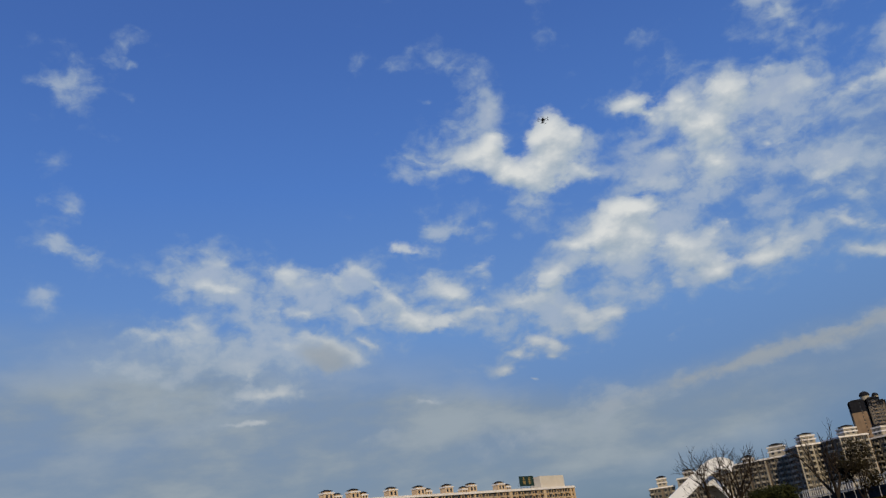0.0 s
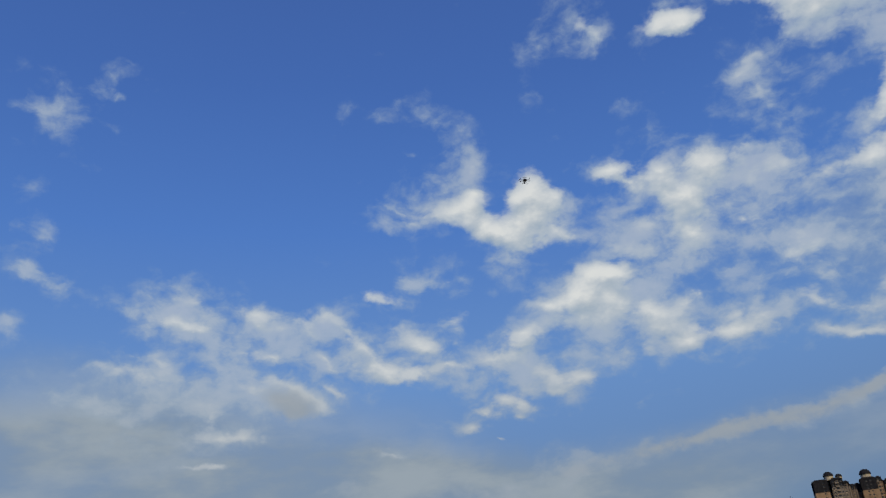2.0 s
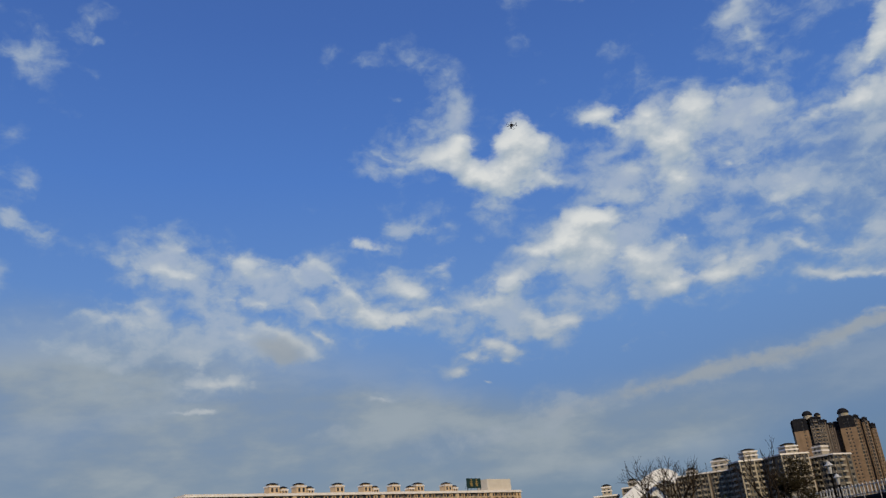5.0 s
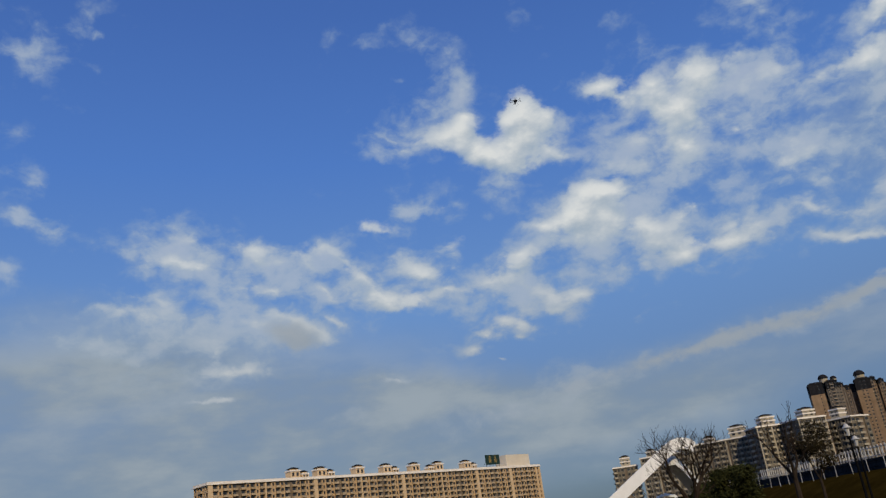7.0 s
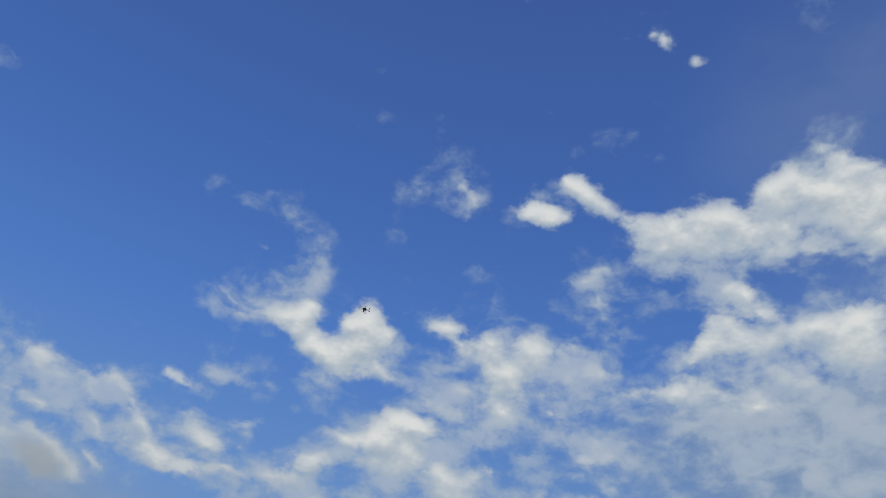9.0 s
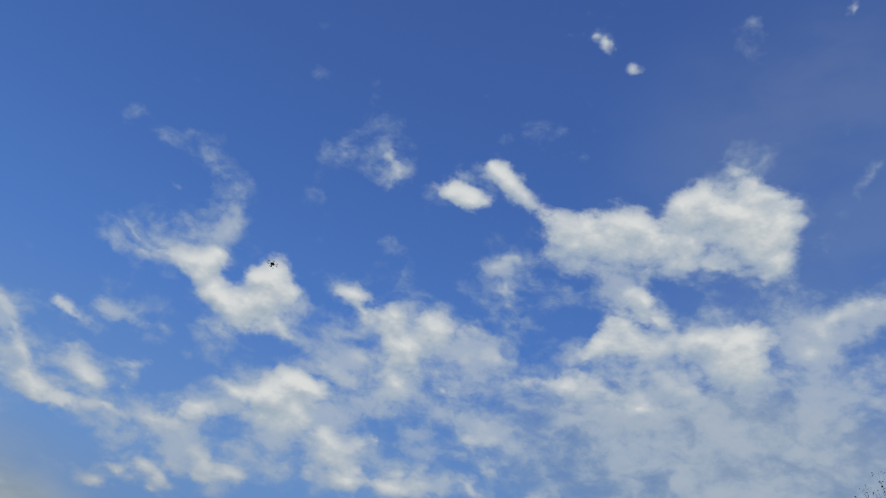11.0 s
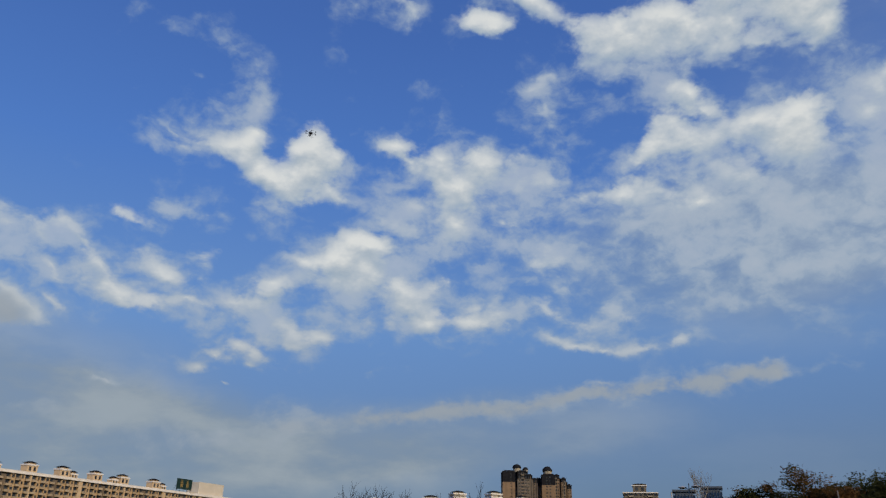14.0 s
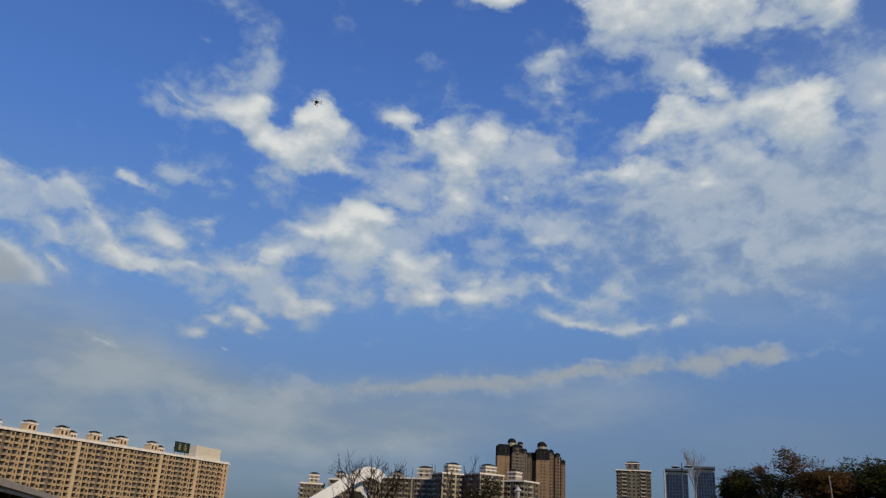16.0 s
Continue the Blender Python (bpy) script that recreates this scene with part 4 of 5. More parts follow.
# ---- tall towers ----
def dome(parent, x, y, z, r):
    d = Pile()
    d.ring(x, y, z, z + r * 0.9, r * 0.92, r * 0.92, 12)
    d.put("drum", GREY_PALE, parent)
    c = Pile()
    for k in range(4):
        a, b = k * math.pi / 8, (k + 1) * math.pi / 8
        c.ring(x, y, z + r * 0.9 + r * math.sin(a), z + r * 0.9 + r * math.sin(b), 1.08 * r * math.cos(a), max(1.08 * r * math.cos(b), 0.05), 12)
    c.put("dome", SLATE, parent, "dark slate dome")


def tower(az, dist, el, turn, label, wings, domes):
    """A tower of wings side by side. A wing: from, to, front, roof step, dark storeys, pattern, wall."""
    top = rise(el, dist)
    ob = base("tower_block", polar_frame(az, dist, turn), label, "building", "twin domed towers")
    floors = 30
    fh = top / floors
    panes = []
    for x0, x1, y, step, dark, pattern, skin in wings:
        w, low = x1 - x0, floors - step
        fm = Matrix.Translation((x0, y, 0)) @ Matrix(((1, 0, 0, 0), (0, -1, 0, 0), (0, 0, 1, 0), (0, 0, 0, 1)))
        lm = Matrix.Translation((x0, y, 0)) @ Matrix(((0, -1, 0, 0), (-1, 0, 0, 16), (0, 0, 1, 0), (0, 0, 0, 1)))
        rm = Matrix.Translation((x0, y, 0)) @ Matrix(((0, 1, 0, w), (1, 0, 0, 0), (0, 0, 1, 0), (0, 0, 0, 1)))
        core = Pile()
        core.box(x0 + 0.6, x1 - 0.6, y + 0.6, y + 16, 0, low * fh)
        core.put("core_wall", TOWER_BROWN, ob)
        for z0, n, wall_mat, nm in ((0, low - dark, skin, "wall"), ((low - dark) * fh, dark, SLATE, "upper_wall")):
            if n <= 0:
                continue
            piles = {k: Pile() for k in ("wall", "pier", "sill", "balcony")}
            facade(piles, fm, w, z0, n, fh, pattern, panes)
            facade(piles, lm, 16, z0, n, fh, "pnpnp", panes)
            facade(piles, rm, 16, z0, n, fh, "pnpnp", panes)
            wall_pile = piles["wall"]
            k = len(wall_pile.v)
            wall_pile.f += [tuple(i + k for i in f) for f in piles["pier"].f]
            wall_pile.v += piles["pier"].v
            wall_pile.put(nm, wall_mat, ob, "dark slate-clad upper storeys" if nm == "upper_wall" else "")
            piles["sill"].v and piles["sill"].put("sill", TAN_PALE if nm == "wall" else TOWER_GREY, ob, kind="stuff")
            piles["balcony"].v and piles["balcony"].put("balcony", TOWER_GREY, ob, kind="stuff")
        crown = Pile()
        crown.box(x0 - 0.3, x1 + 0.3, y - 0.3, y + 16.3, low * fh + 0.003, low * fh + 0.9)
        crown.box(x0 + 0.8, x1 - 0.8, y + 0.8, y + 15, low * fh + 0.9, low * fh + 2.0, taper=0.15)
        crown.put("crown", SLATE, ob, "dark slate stepped crown")
    rest, shared = Pile(), {}
    panes.sort(key=lambda p: -p[3])
    for i, (pm, u0, u1, w0, w1, out) in enumerate(panes):
        if i < 150:
            key = (round(u1 - u0, 2), round(w1 - w0, 2))
            if key not in shared:
                p = Pile()
                p.box(-key[0] / 2, key[0] / 2, -0.04, 0.04, 0, key[1])
                shared[key] = p.mesh("window", GLASS)
            w = new("window", shared[key])
            w.parent = ob
            w.matrix_local = pm @ Matrix.Translation(((u0 + u1) / 2, out, w0))
        else:
            rest.box(u0, u1, out - 0.04, out + 0.04, w0, w1, pm)
    rest.put("lower_windows", GLASS, ob, kind="stuff")
    for x, y, r in domes:
        dome(ob, x, y, top + 0.6, r)
    return ob


def polar_frame(az, dist, turn=0.0):
    """A frame at a bearing whose -y faces the eye, turned further by some degrees."""
    return Matrix.Translation(polar(az, dist)) @ Matrix.Rotation(radians(-az + turn), 4, "Z")


tower(26.45, 760, 6.4, 6, "tall tan tower with dark slate top and two domes",
      ((-16, -5, -2, 0, 3, "pppnp", TOWER_TAN), (-5, -2.5, 3, 0, 4, "n", TOWER_BROWN), (-2.5, 6.5, -4, 0, 2, "nbn", TOWER_GREY), (6.5, 11, -1, 1, 1, "nd", TOWER_GREY), (11, 16, 2, 2, 1, "dnd", TOWER_BROWN)),
      ((-2.5, 3, 3.9), (5.5, 4, 2.6)))
tower(28.75, 775, 6.2, 4, "tall orange-tan tower with dark slate top and one dome",
      ((-16, -11, 5, 1, 2, "npn", TOWER_BROWN), (-11, 1, -3, 0, 3, "pnnp", TOWER_TAN), (1, 5, -1, 0, 1, "bn", TOWER_TAN), (5, 7, 2, 1, 1, "d", TOWER_BROWN), (7, 11, -1, 1, 1, "nb", TOWER_TAN), (11, 12.5, 2, 2, 1, "d", TOWER_BROWN), (12.5, 16, 0, 3, 1, "nn", TOWER_TAN)),
      ((-5.5, 3, 4.4),))


def grey_tower(az0, az1, dist, el):
    h = rise(el, dist)
    m, l = between(az0, dist, az1, dist)
    ob = house("tower_block", "grey-brown tower with white cornices and stepped top", m, l, 24, 22, h / 22 - 0.1, "wbwnwbw", "wbnw",
               (GREY_TILE, GREY_TILE, GREY_PALE, DARK, CORNICE), sep=120, overhang=1.0, parapet=0.8)
    pavilion(ob, l * 0.48, 8, h - 1.4, l * 0.4, 12, 5.5, GREY_TILE)
    return ob


grey_tower(33.4, 35.6, 700, 5.3)


def glass_tower(az0, az1, dist, el, label):
    h = rise(el, dist)
    m, l = between(az0, dist, az1, dist)
    ob = base("office_tower", m, label, "building", "pair of blue glass towers")
    core = Pile()
    core.box(0.3, l - 0.3, 0.3, 22, 0, h - 5)
    core.put("core_wall", BLUE_FRAME, ob)
    cols, rows = 7, 24
    cw, rh = l / cols, (h - 6) / rows
    rest = Pile()
    mul = Pile()
    pane = Pile()
    pane.box(0.25, cw - 0.25, 0, 0.2, 0.3, rh - 0.15)
    pm = pane.mesh("pane", BLUE_GLASS)
    for c in range(cols):
        mul.box(c * cw - 0.2, c * cw + 0.2, -0.35, 0.3, 0, h - 4)
        for r in range(rows):
            if r > rows - 14:
                w = new("pane", pm)
                w.parent = ob
                w.location = (c * cw, 0.05, r * rh)
            else:
                rest.box(c * cw + 0.25, (c + 1) * cw - 0.25, 0.05, 0.25, r * rh + 0.3, (r + 1) * rh - 0.15)
    mul.box(l - 0.2, l + 0.2, -0.35, 0.3, 0, h - 4)
    mul.put("mullion", BLUE_FRAME, ob)
    rest.put("lower_panes", BLUE_GLASS, ob, kind="stuff")
    top = Pile()
    top.box(-0.8, l + 0.8, -0.8, 23, h - 2.0, h)
    top.box(1.5, l - 1.5, 1.0, 21, h - 5, h - 2.0)
    top.put("roof_slab", BLUE_FRAME, ob, "thin grey roof slab over an open top storey")
    return ob


glass_tower(36.6, 38.0, 880, 5.35, "dark blue glass office tower with thin roof slab")
glass_tower(38.45, 39.7, 880, 5.55, "dark blue glass office tower, the taller of two")


# ---- white arch ----
def sweep(pile, pts, w, d):
    """A box beam along points: w across the way and upright, d deep."""
    pts = [Vector(p) for p in pts]
    rings = []
    for i, p in enumerate(pts):
        way = (pts[min(i + 1, len(pts) - 1)] - pts[max(i - 1, 0)]).normalized()
        side = way.cross(Vector((0, 0, 1)))
        side = side.normalized()
        up = side.cross(way).normalized()
        rings.append([p + side * d / 2 * a + up * w / 2 * b for a, b in ((-1, -1), (1, -1), (1, 1), (-1, 1))])
    k = len(pile.v)
    for r in rings:
        pile.v += [tuple(p) for p in r]
    for j in range(len(rings) - 1):
        pile.f += [(k + 4 * j + i, k + 4 * j + (i + 1) % 4, k + 4 * j + 4 + (i + 1) % 4, k + 4 * j + 4 + i) for i in range(4)]
    e = k + 4 * (len(rings) - 1)
    pile.f += [(k + 3, k + 2, k + 1, k), (e, e + 1, e + 2, e + 3)]


def white_arch():
    ob = base("arch_gate", polar_frame(15.9, 150), "white steel arch with slender hangers beyond the meadow", "arch")
    H = rise(4.5, 150) - 0.9
    left = Pile()
    pts = [(-0.3 - 19.5 * s, -3.0 * s, H - 0.6 - 13.2 * s) for s in (1.0, 0.7, 0.4, 0.2, 0.1, 0.05)]
    pts += [(0.4, 0.1, H - 0.25), (1.2, 0.3, H - 0.05), (2.0, 0.6, H - 0.15), (2.6, 1.0, H - 0.45), (3.1, 1.5, H - 0.95)]
    sweep(left, pts, 2.0, 2.4)
    left.put("near_leg", WHITE_STEEL, ob)
    right = Pile()
    sweep(right, [(-0.6, 1.6, H - 2.6), (0.8, 5.0, H - 4.2), (2.2, 9.0, H - 6.4), (4.6, 16.0, H - 10.2), (6.6, 22.0, 0.0)], 1.7, 2.0)
    right.put("far_leg", WHITE_STEEL, ob)
    for k in range(9):
        s = 0.16 + k * 0.085
        h = Pile()
        h.tube((-0.3 - 19.5 * s, -3 * s, H - 1.5 - 13.2 * s), (-1.2 - 8.0 * s, 8.0, 0.0), 0.07, 0.07, 4)
        h.put("hanger", WHITE_RAIL, ob)
    low = Pile()
    sweep(low, [(-6.5, 10, 0.4), (-5.6, 10, 3.0), (-4.2, 10, 4.3), (-2.8, 10, 4.6), (-1.2, 10, 4.2), (0.2, 10, 2.8), (1.0, 10, 0.4)], 0.5, 0.6)
    low.put("inner_arch", WHITE_STEEL, ob)


white_arch()


# ---- embankment wall and its railing ----
wall_y0, wall_y1 = 21.0, 78.0
wall = tagged(new("retaining_wall"), "dark stone retaining wall topped by a white railing", "wall", kind="structure")
coping = Pile()
coping.box(TERRACE_X - 0.5, TERRACE_X + 0.35, wall_y0, wall_y1, 3.10, 3.25)
coping.put("coping", STONE_DARK, wall)
stone = Pile()
random.seed(4)
y = wall_y0
while y < wall_y1:
    w = random.uniform(0.8, 1.3)
    for r in range(3):
        stone.box(TERRACE_X - 0.42 + random.uniform(0, 0.05), TERRACE_X + 0.3, y + 0.02 + r * 0.2, y + w - 0.02 + r * 0.2, 1.85 + r * 0.42, 1.85 + r * 0.42 + 0.40)
    y += w
stone.put("stones", STONE_DARK, wall, kind="stuff")
terrace = Pile()
terrace.box(TERRACE_X + 0.32, 700, 12.0, 900, 1.6, TERRACE_TOP)
tagged(terrace.put("terrace_ground", GRASS, None), "raised grassy terrace behind the railing", "ground", kind="structure")


def railing():
    ob = base("railing", Matrix.Translation((TERRACE_X, 0, 3.25)), "white painted railing with slim posts on the wall", "railing")
    post = Pile()
    post.box(-0.035, 0.035, -0.03, 0.03, 0, 0.76)
    post.box(-0.05, 0.05, -0.045, 0.045, 0.76, 0.80)
    post.box(-0.035, 0.035, -0.035, 0.035, 0.80, 0.86, taper=0.6)
    me = post.mesh("post", WHITE_RAIL)
    y = wall_y0 + 0.5
    while y < wall_y1:
        p = new("post", me)
        p.parent = ob
        p.location = (0, y, 0)
        y += 0.48
    for z in (0.15, 0.7):
        r = Pile()
        r.box(-0.02, 0.02, wall_y0, wall_y1, z - 0.02, z + 0.02)
        r.put("rail", WHITE_RAIL, ob)


railing()


def wire_fence():
    """Slim posts with two wires, just below the wall."""
    x = TERRACE_X - 1.3
    ob = base("wire_fence", Matrix.Translation((x, 0, ground_z(x, 50))), "slim pale posts with thin wires below the wall", "fence")
    rng, y = random.Random(3), wall_y0 + 1.0
    while y < wall_y1:
        p = Pile()
        h = rng.uniform(1.0, 1.35)
        p.tube((0, y, -0.1), (rng.uniform(-0.05, 0.05), y + rng.uniform(-0.06, 0.06), h), 0.026, 0.022, 6)
        p.put("post", WHITE_RAIL, ob)
        y += rng.uniform(1.9, 2.5)
    for z in (0.45, 0.9):
        w = Pile()
        w.box(-0.006, 0.006, wall_y0 + 1, wall_y1 - 1, z, z + 0.012)
        w.put("wire", BLACK_IRON, ob)


wire_fence()


# ---- park lamps ----
def park_lamp(az, dist, el):
    p = polar(az, dist)
    z = ground_z(p.x, p.y)
    h = rise(el, dist) - z
    ob = base("park_lamp", Matrix.Translation((p.x, p.y, z)), "black iron park lamp with a pale lantern head", "lamp", "park lamps")
    pole = Pile()
    for z0, z1, r0, r1 in ((0, 0.15, 0.17, 0.17), (0.15, 0.6, 0.13, 0.09), (0.6, 0.7, 0.11, 0.11), (0.7, h - 0.62, 0.06, 0.04), (h - 0.62, h - 0.57, 0.08, 0.08)):
        pole.ring(0, 0, z0, z1, r0, r1, 10)
    pole.put("pole", BLACK_IRON, ob)
    lan = Pile()
    lan.ring(0, 0, h - 0.57, h - 0.22, 0.06, 0.11, 8)
    lan.put("lantern", LANTERN, ob)
    cap = Pile()
    cap.ring(0, 0, h - 0.22, h - 0.18, 0.20, 0.18, 12)
    cap.ring(0, 0, h - 0.18, h - 0.05, 0.14, 0.06, 12)
    cap.ring(0, 0, h - 0.05, h, 0.03, 0.01, 8)
    cap.put("cap", LANTERN, ob, "pale enamelled brim")
    return ob


park_lamp(26.75, 40, 3.8)
park_lamp(27.05, 47, 3.0)


def street_lamp(az, dist, el):
    p = polar(az, dist)
    z = TERRACE_TOP
    h = rise(el, dist) - z
    ob = base("street_lamp", Matrix.Translation((p.x, p.y, z)) @ Matrix.Rotation(radians(-az - 38), 4, "Z"), "slim grey street lamp with two flat pale disc heads", "lamp")
    pole = Pile()
    pole.ring(0, 0, 0, 0.5, 0.13, 0.11, 10)
    pole.ring(0, 0, 0.5, h, 0.08, 0.045, 10)
    pole.put("pole", BLUE_FRAME, ob)
    for side in (-1, 1):
        arm = Pile()
        arm.tube((0, 0, h - 0.55), (side * 0.65, 0, h - 0.30), 0.03, 0.03, 8)
        arm.put("arm", BLUE_FRAME, ob)
        head = Pile()
        head.ring(side * 0.75, 0, h - 0.46, h - 0.34, 0.20, 0.42, 16)
        head.ring(side * 0.75, 0, h - 0.34, h - 0.22, 0.42, 0.12, 16)
        head.put("head", WHITE_RAIL, ob, "pale disc lamp head")


street_lamp(37.65, 80, 5.75)


def light_mast(az, dist, el):
    p = polar(az, dist)
    h = rise(el, dist) - TERRACE_TOP
    ob = base("light_mast", Matrix.Translation((p.x, p.y, TERRACE_TOP)), "straight slim pale metal mast on the terrace", "pole")
    mast = Pile()
    mast.ring(0, 0, 0.12, h, 0.11, 0.07, 10)
    mast.put("mast", WHITE_RAIL, ob)
    foot = Pile()
    foot.ring(0, 0, 0, 0.12, 0.24, 0.22, 12)
    foot.put("foot_plate", BLUE_FRAME, ob)


light_mast(36.5, 84, 5.2)


def tree_stake(az, dist, length, lean):
    p = polar(az, dist)
    ob = base("tree_stake", Matrix.Translation((p.x, p.y, TERRACE_TOP)), "thin pale wooden stake leaning behind the railing", "stake")
    rod = Pile()
    rod.tube((lean, 0, -0.2), (0, 0, length * 0.5), 0.05, 0.045, 6)
    rod.tube((0, 0, length * 0.5), (-lean * 0.6, 0, length), 0.045, 0.03, 6)
    rod.put("rod", BARK_PALE, ob)


tree_stake(46.6, 46, 2.6, 0.12)


# ---- trees ----
def grow(pile, p, way, length, r, depth, rng, spread, lift, tips, kids=(2, 3), sides=5, bend=0.12):
    """A limb of a few bent pieces, and its twigs."""
    q, rr = p.copy(), r
    n = 3 if depth > 1 else 2
    for _ in range(n):
        way = (way + Vector((rng.uniform(-1, 1), rng.uniform(-1, 1), rng.uniform(-0.6, 1) * 0.8)) * bend).normalized()
        e = q + way * (length / n)
        pile.tube(q, e, rr, rr * 0.84, sides if depth > 2 else 4 if depth > 0 else 3)
        q, rr = e, rr * 0.84
        if depth > 0 and rng.random() < 0.45:
            side = way.orthogonal()
            side.rotate(Matrix.Rotation(rng.uniform(0, 6.28), 3, way))
            grow(pile, q, (way * 0.6 + side * spread + Vector((0, 0, lift))).normalized(), length * rng.uniform(0.45, 0.65), rr * 0.55, depth - 1, rng, spread, lift, tips, kids, sides, bend)
    tips.append((q, way, depth))
    if depth <= 0:
        return
    for k in range(rng.randint(*kids)):
        side = way.orthogonal()
        side.rotate(Matrix.Rotation(rng.uniform(0, 6.28), 3, way))
        grow(pile, q, (way + side * spread * rng.uniform(0.6, 1.2) + Vector((0, 0, lift))).normalized(), length * rng.uniform(0.6, 0.82), rr * 0.78, depth - 1, rng, spread, lift, tips, kids, sides, bend)


def leaves(tips, rng, per, reach, size, flat=0.5):
    """A crown of small bent leaves about the twigs' tips."""
    p = Pile()
    for q, way, depth in tips:
        if depth > 1:
            continue
        for _ in range(per):
            c = q + Vector((rng.gauss(0, 1), rng.gauss(0, 1), rng.gauss(0, flat))) * reach
            a = Vector((rng.uniform(-1, 1), rng.uniform(-1, 1), rng.uniform(-0.6, 0.6))).normalized() * size * rng.uniform(0.6, 1.3)
            b = a.orthogonal().normalized() * size * 0.45
            k = len(p.v)
            n = a.cross(b).normalized() * size * 0.15
            p.v += [tuple(c - a), tuple(c + b - n), tuple(c + a), tuple(c - b - n)]
            p.f += [(k, k + 1, k + 2), (k, k + 2, k + 3)]
    return p


def tree(name, label, at, height, seed, trunk=0.35, spread=0.7, lift=0.25, depth=4, r=0.13, bark=None, leaf=None, per=0, reach=0.3, size=0.1, lean=(0, 0), kids=(2, 3), first=0.42, category="tree", tint2=None, bend=0.12, group=""):
    rng = random.Random(seed)
    ob = base(name, Matrix.Translation(at), label, category, group)
    wood, tips = Pile(), []
    base_len = height * trunk
    p, rr = Vector((0, 0, -0.1)), r
    for k in range(4):
        q = p + Vector((lean[0] + rng.uniform(-0.05, 0.05), lean[1] + rng.uniform(-0.05, 0.05), 1)) * (base_len / 4)
        wood.tube(p, q, rr * (1.35 if k == 0 else 1), rr * 0.92, 8)
        p, rr = q, rr * 0.92
    n = rng.randint(3, 4)
    for k in range(n):
        a = 6.283 * (k + rng.random() * 0.6) / n
        grow(wood, p - Vector((0, 0, base_len * 0.12 * k / n)), Vector((math.cos(a) * spread, math.sin(a) * spread, 1.0)).normalized(), height * first * rng.uniform(0.75, 1.0), rr * 0.7, depth, rng, spread, lift, tips, kids, 6, bend)
    # bring the crown to its true height
    top = max(v[2] for v in wood.v)
    f = (height - base_len) / max(top - base_len, 0.1)

    def fit_z(v):
        return (v[0] * min(f, 1.15), v[1] * min(f, 1.15), v[2] if v[2] < base_len else base_len + (v[2] - base_len) * f)

    wood.v = [fit_z(v) for v in wood.v]
    wood.put("trunk", bark or BARK, ob)
    if leaf:
        tips = [(Vector(fit_z(q)), w, dd) for q, w, dd in tips]
        if tint2:
            some = [t for t in tips if noise.noise((t[0].x * 0.35, t[0].z * 0.35, seed)) > 0.05]
            rest = [t for t in tips if t not in some]
            leaves(some, rng, per, reach, size).put("rusty_crown", tint2, ob, "rusty brown leaves")
            leaves(rest, rng, per, reach, size).put("crown", leaf, ob)
        else:
            leaves(tips, rng, per, reach, size).put("crown", leaf, ob)
    return ob


def on_ground(az, dist):
    p = polar(az, dist)
    return (p.x, p.y, ground_z(p.x, p.y))


tree("bare_tree", "leafless brown tree with forking upright limbs on the meadow", on_ground(16.6, 48), rise(5.6, 48), 11, 0.28, 0.6, 0.3, 4, 0.44, kids=(3, 3), first=0.5, group="bare meadow trees")
tree("bare_tree", "leafless tree with long thin upright limbs", on_ground(23.0, 46), rise(5.7, 46), 23, 0.40, 0.5, 0.3, 3, 0.31, kids=(2, 3), group="bare meadow trees")
tree("small_tree", "small dark brown-green tree in the meadow", on_ground(24.5, 56), rise(3.9, 56), 5, 0.40, 0.42, 0.0, 3, 0.10, leaf=LEAF_DRY, per=11, reach=0.2, size=0.10, first=0.15)
tree("bush", "round dark evergreen bush in the meadow", on_ground(19.5, 66), rise(2.1, 66), 8, 0.12, 0.6, 0.1, 3, 0.10, first=0.20, leaf=LEAF, per=60, reach=0.30, size=0.14, category="bush")
tree("bush", "low dark evergreen bush beside the bare tree", on_ground(17.9, 74), rise(1.1, 74), 9, 0.12, 1.0, 0.1, 3, 0.09, leaf=LEAF, per=80, reach=0.40, size=0.15, category="bush")


def on_terrace(az, dist):
    p = polar(az, dist)
    return (p.x, p.y, TERRACE_TOP)


T = "trees behind the railing"
tree("leafy_tree", "dark rounded evergreen tree on the terrace", on_terrace(41.75, 74), rise(5.3, 74) - TERRACE_TOP, 31, 0.3, 0.9, 0.1, 4, 0.15, leaf=LEAF, per=18, reach=0.3, size=0.13, group=T)
tree("leafy_tree", "broad tree with dark green and rusty leaves", on_terrace(44.4, 72), rise(6.75, 72) - TERRACE_TOP, 37, 0.3, 0.75, 0.15, 4, 0.16, leaf=LEAF, per=12, reach=0.28, size=0.12, tint2=LEAF_RUST, group=T)
tree("leafy_tree", "low rusty brown tree on the terrace", on_terrace(46.4, 70), rise(5.6, 70) - TERRACE_TOP, 41, 0.3, 0.85, 0.1, 4, 0.14, leaf=LEAF_RUST, per=14, reach=0.3, size=0.13, group=T)
tree("leafy_tree", "open dark green tree on the terrace", on_terrace(48.7, 74), rise(6.35, 74) - TERRACE_TOP, 43, 0.3, 0.75, 0.15, 4, 0.15, leaf=LEAF, per=12, reach=0.30, size=0.13, group=T)
tree("leafy_tree", "dark green tree at the end of the terrace row", on_terrace(51.2, 70), rise(6.6, 70) - TERRACE_TOP, 47, 0.3, 0.8, 0.15, 4, 0.15, leaf=LEAF, per=14, reach=0.32, size=0.14, group=T)
tree("tall_bare_tree", "tall slim leafless tree with pale grey bark", on_terrace(38.45, 88), rise(6.9, 88) - TERRACE_TOP, 53, 0.5, 0.30, 0.45, 4, 0.36, bark=BARK_PALE, kids=(2, 3))
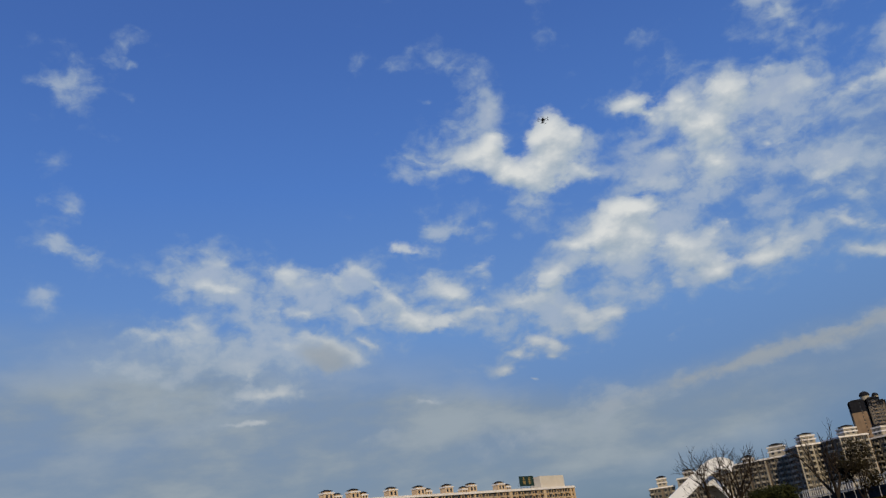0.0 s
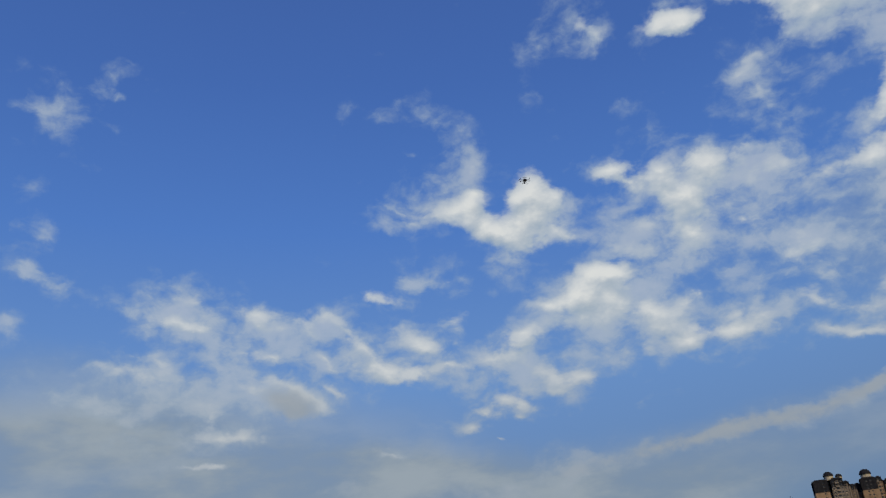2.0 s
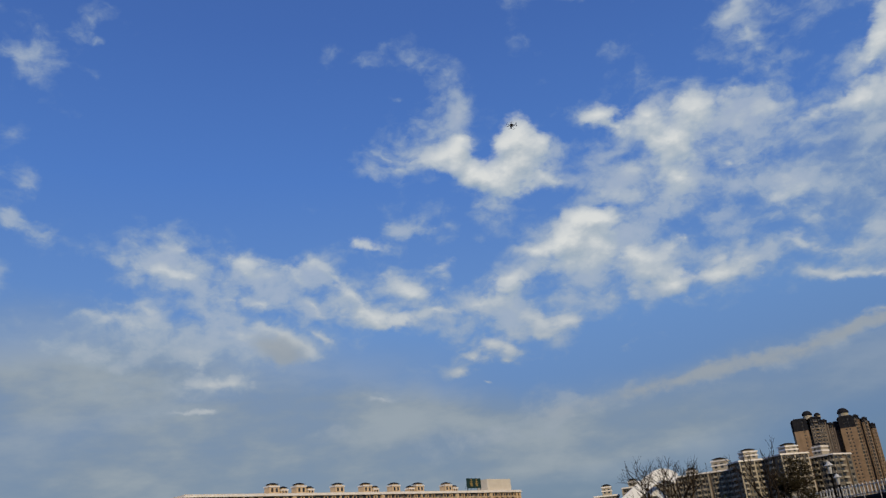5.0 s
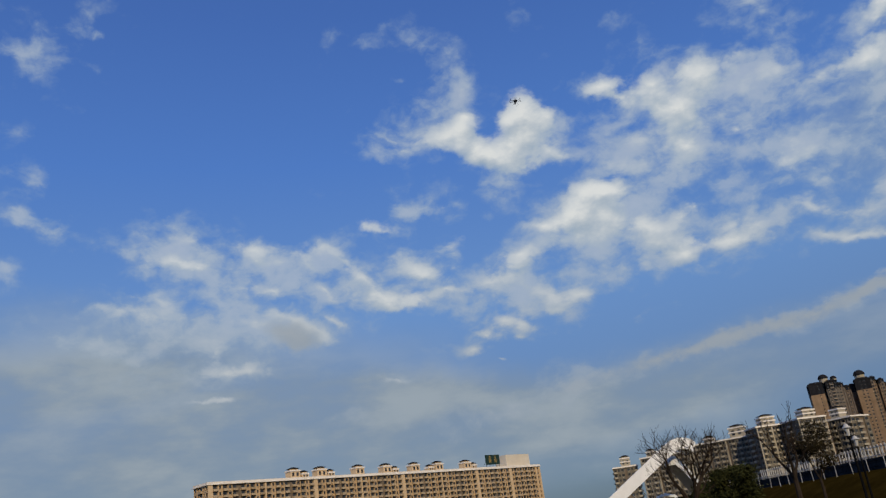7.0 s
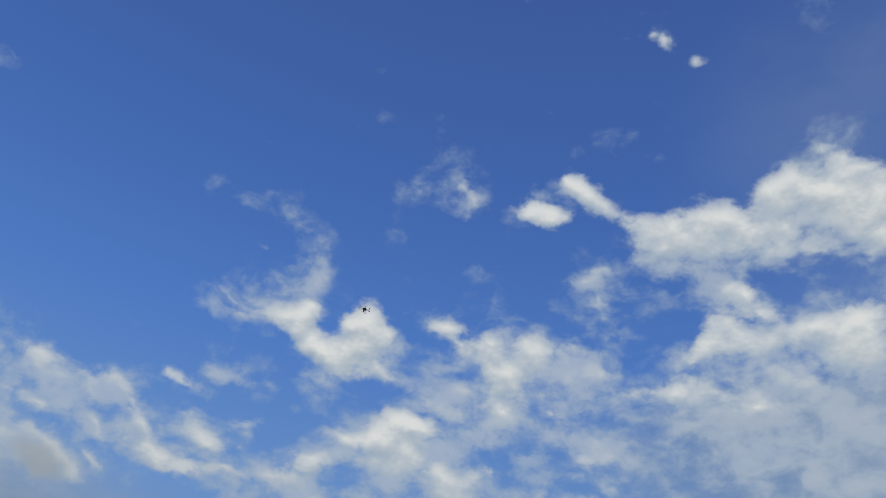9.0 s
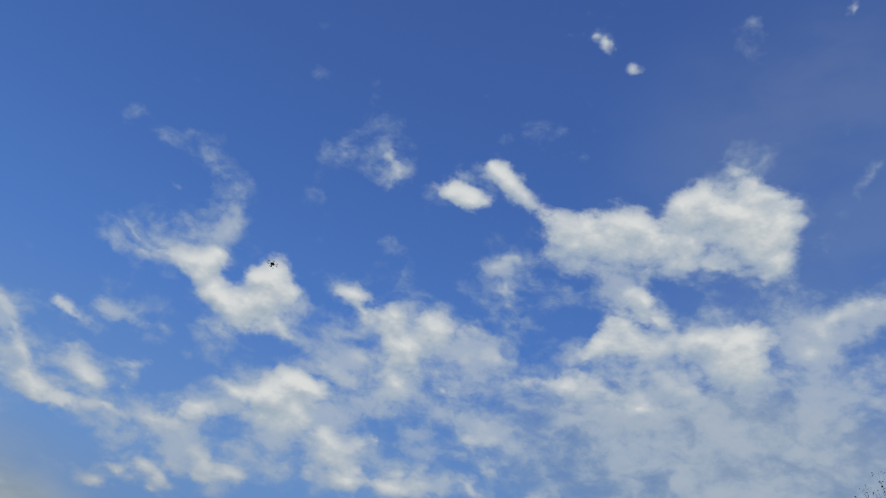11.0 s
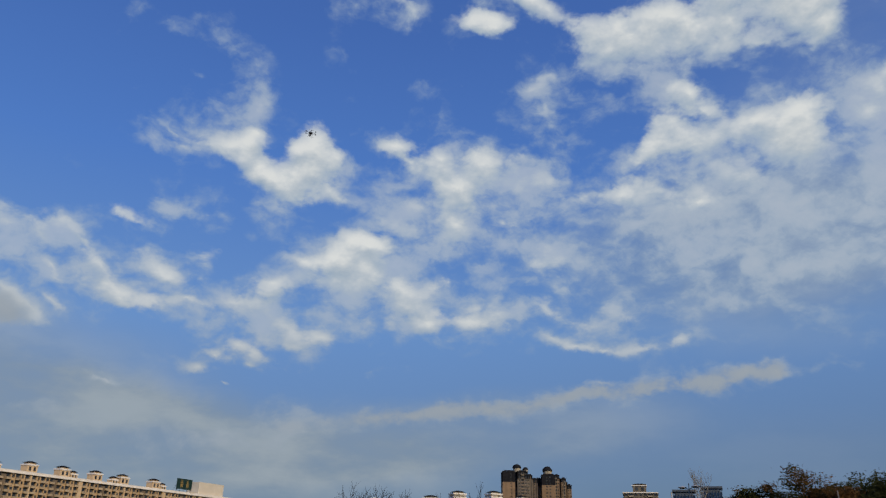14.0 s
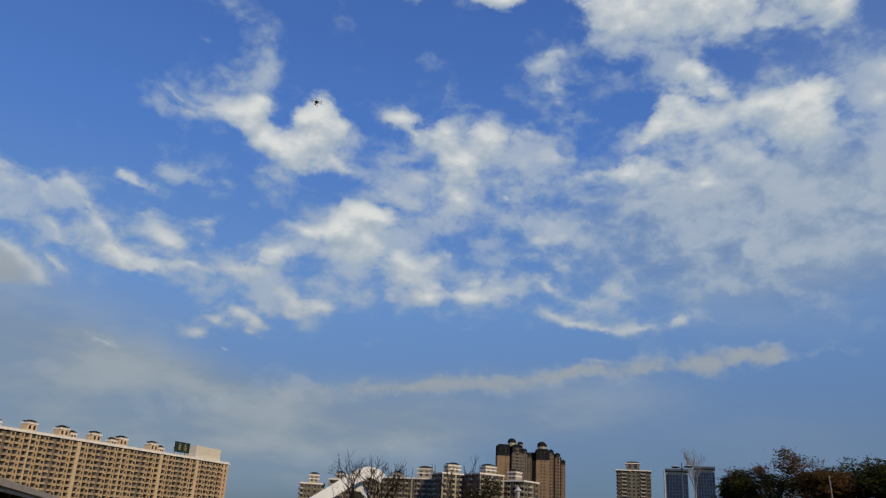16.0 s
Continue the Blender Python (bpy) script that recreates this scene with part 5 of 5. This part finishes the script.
tree("twiggy_tree", "nearly bare twiggy tree with a few dark leaves", (*polar(60.6, 17)[:2], 2.6), rise(24.2, 17) - 2.6, 61, 0.25, 0.45, 0.45, 5, 0.15, leaf=LEAF_DRY, per=1, reach=0.05, size=0.035, kids=(2, 3))


# ---- canopy by the meadow ----
def canopy():
    m, l = between(-15.0, 14.0, -3.0, 50.0)
    ob = base("canopy", m, "dark flat canopy with a tan rim on slim posts", "canopy")
    roof = Pile()
    roof.box(0, l, 0.15, 4.5, 2.44, 2.56)
    roof.put("roof_sheet", CANOPY_DARK, ob)
    rim = Pile()
    rim.box(-0.15, l + 0.15, 0.0, 0.147, 2.30, 2.44)
    rim.box(-0.15, l + 0.15, -0.12, 0.147, 2.44, 2.66)
    rim.put("rim", CANOPY_RIM, ob, "tan concrete rim")
    x = 1.5
    while x < l:
        p = Pile()
        p.ring(x, 0.6, 0, 2.438, 0.06, 0.06, 8)
        p.put("post", WHITE_RAIL, ob)
        x += 4.2
    screen = Pile()
    screen.box(0, l, 4.3, 4.4, 0, 2.436)
    screen.put("back_screen", CANOPY_DARK, ob)


canopy()


# ---- the hovering drone ----
def drone(az, el, dist):
    p = polar(az, dist * math.cos(radians(el)), EYE[2] + dist * math.sin(radians(el)))
    ob = base("drone", Matrix.Translation(p) @ Matrix.Rotation(radians(22), 4, "Z") @ Matrix.Rotation(radians(7), 4, "X"),
              "black six-armed camera drone hovering in the air", "drone")
    body = Pile()
    body.ring(0, 0, -0.05, 0.05, 0.15, 0.17, 12)
    body.ring(0, 0, 0.05, 0.12, 0.15, 0.06, 12)
    body.put("body", CARBON, ob)
    box = Pile()
    box.box(-0.07, 0.07, -0.10, 0.10, -0.13, -0.052)
    box.put("battery", CARBON, ob)
    gim = Pile()
    gim.tube((0, 0.05, -0.13), (0, 0.08, -0.2), 0.02, 0.02, 8)
    gim.box(-0.05, 0.05, 0.03, 0.13, -0.28, -0.19)
    gim.put("camera_gimbal", CARBON, ob)
    for k in range(6):
        a = radians(60 * k)
        c, s = math.cos(a), math.sin(a)
        arm = Pile()
        arm.tube((c * 0.13, s * 0.13, 0), (c * 0.48, s * 0.48, 0.0), 0.016, 0.014, 8)
        arm = arm.put("arm", CARBON, ob)
        mot = Pile()
        mot.ring(c * 0.47, s * 0.47, -0.03, 0.05, 0.03, 0.03, 10)
        mot.put("motor", ALU, arm)
        prop = Pile()
        t = Matrix.Translation((c * 0.47, s * 0.47, 0.06)) @ Matrix.Rotation(0.7 + 1.3 * k, 4, "Z")
        prop.box(-0.19, -0.02, -0.016, 0.02, -0.004, 0.004, t)
        prop.box(0.02, 0.19, -0.02, 0.016, -0.004, 0.004, t)
        prop.box(-0.03, 0.03, -0.02, 0.02, -0.006, 0.01, t)
        prop.put("propeller", CARBON, arm)
    for sx in (-1, 1):
        leg = Pile()
        leg.tube((0.1 * sx, 0, -0.04), (0.2 * sx, 0, -0.32), 0.01, 0.01, 6)
        leg.tube((0.2 * sx, -0.18, -0.33), (0.2 * sx, 0.18, -0.33), 0.01, 0.01, 6)
        leg.put("landing_skid", CARBON, ob)


drone(9.8, 29.5, 70.0)
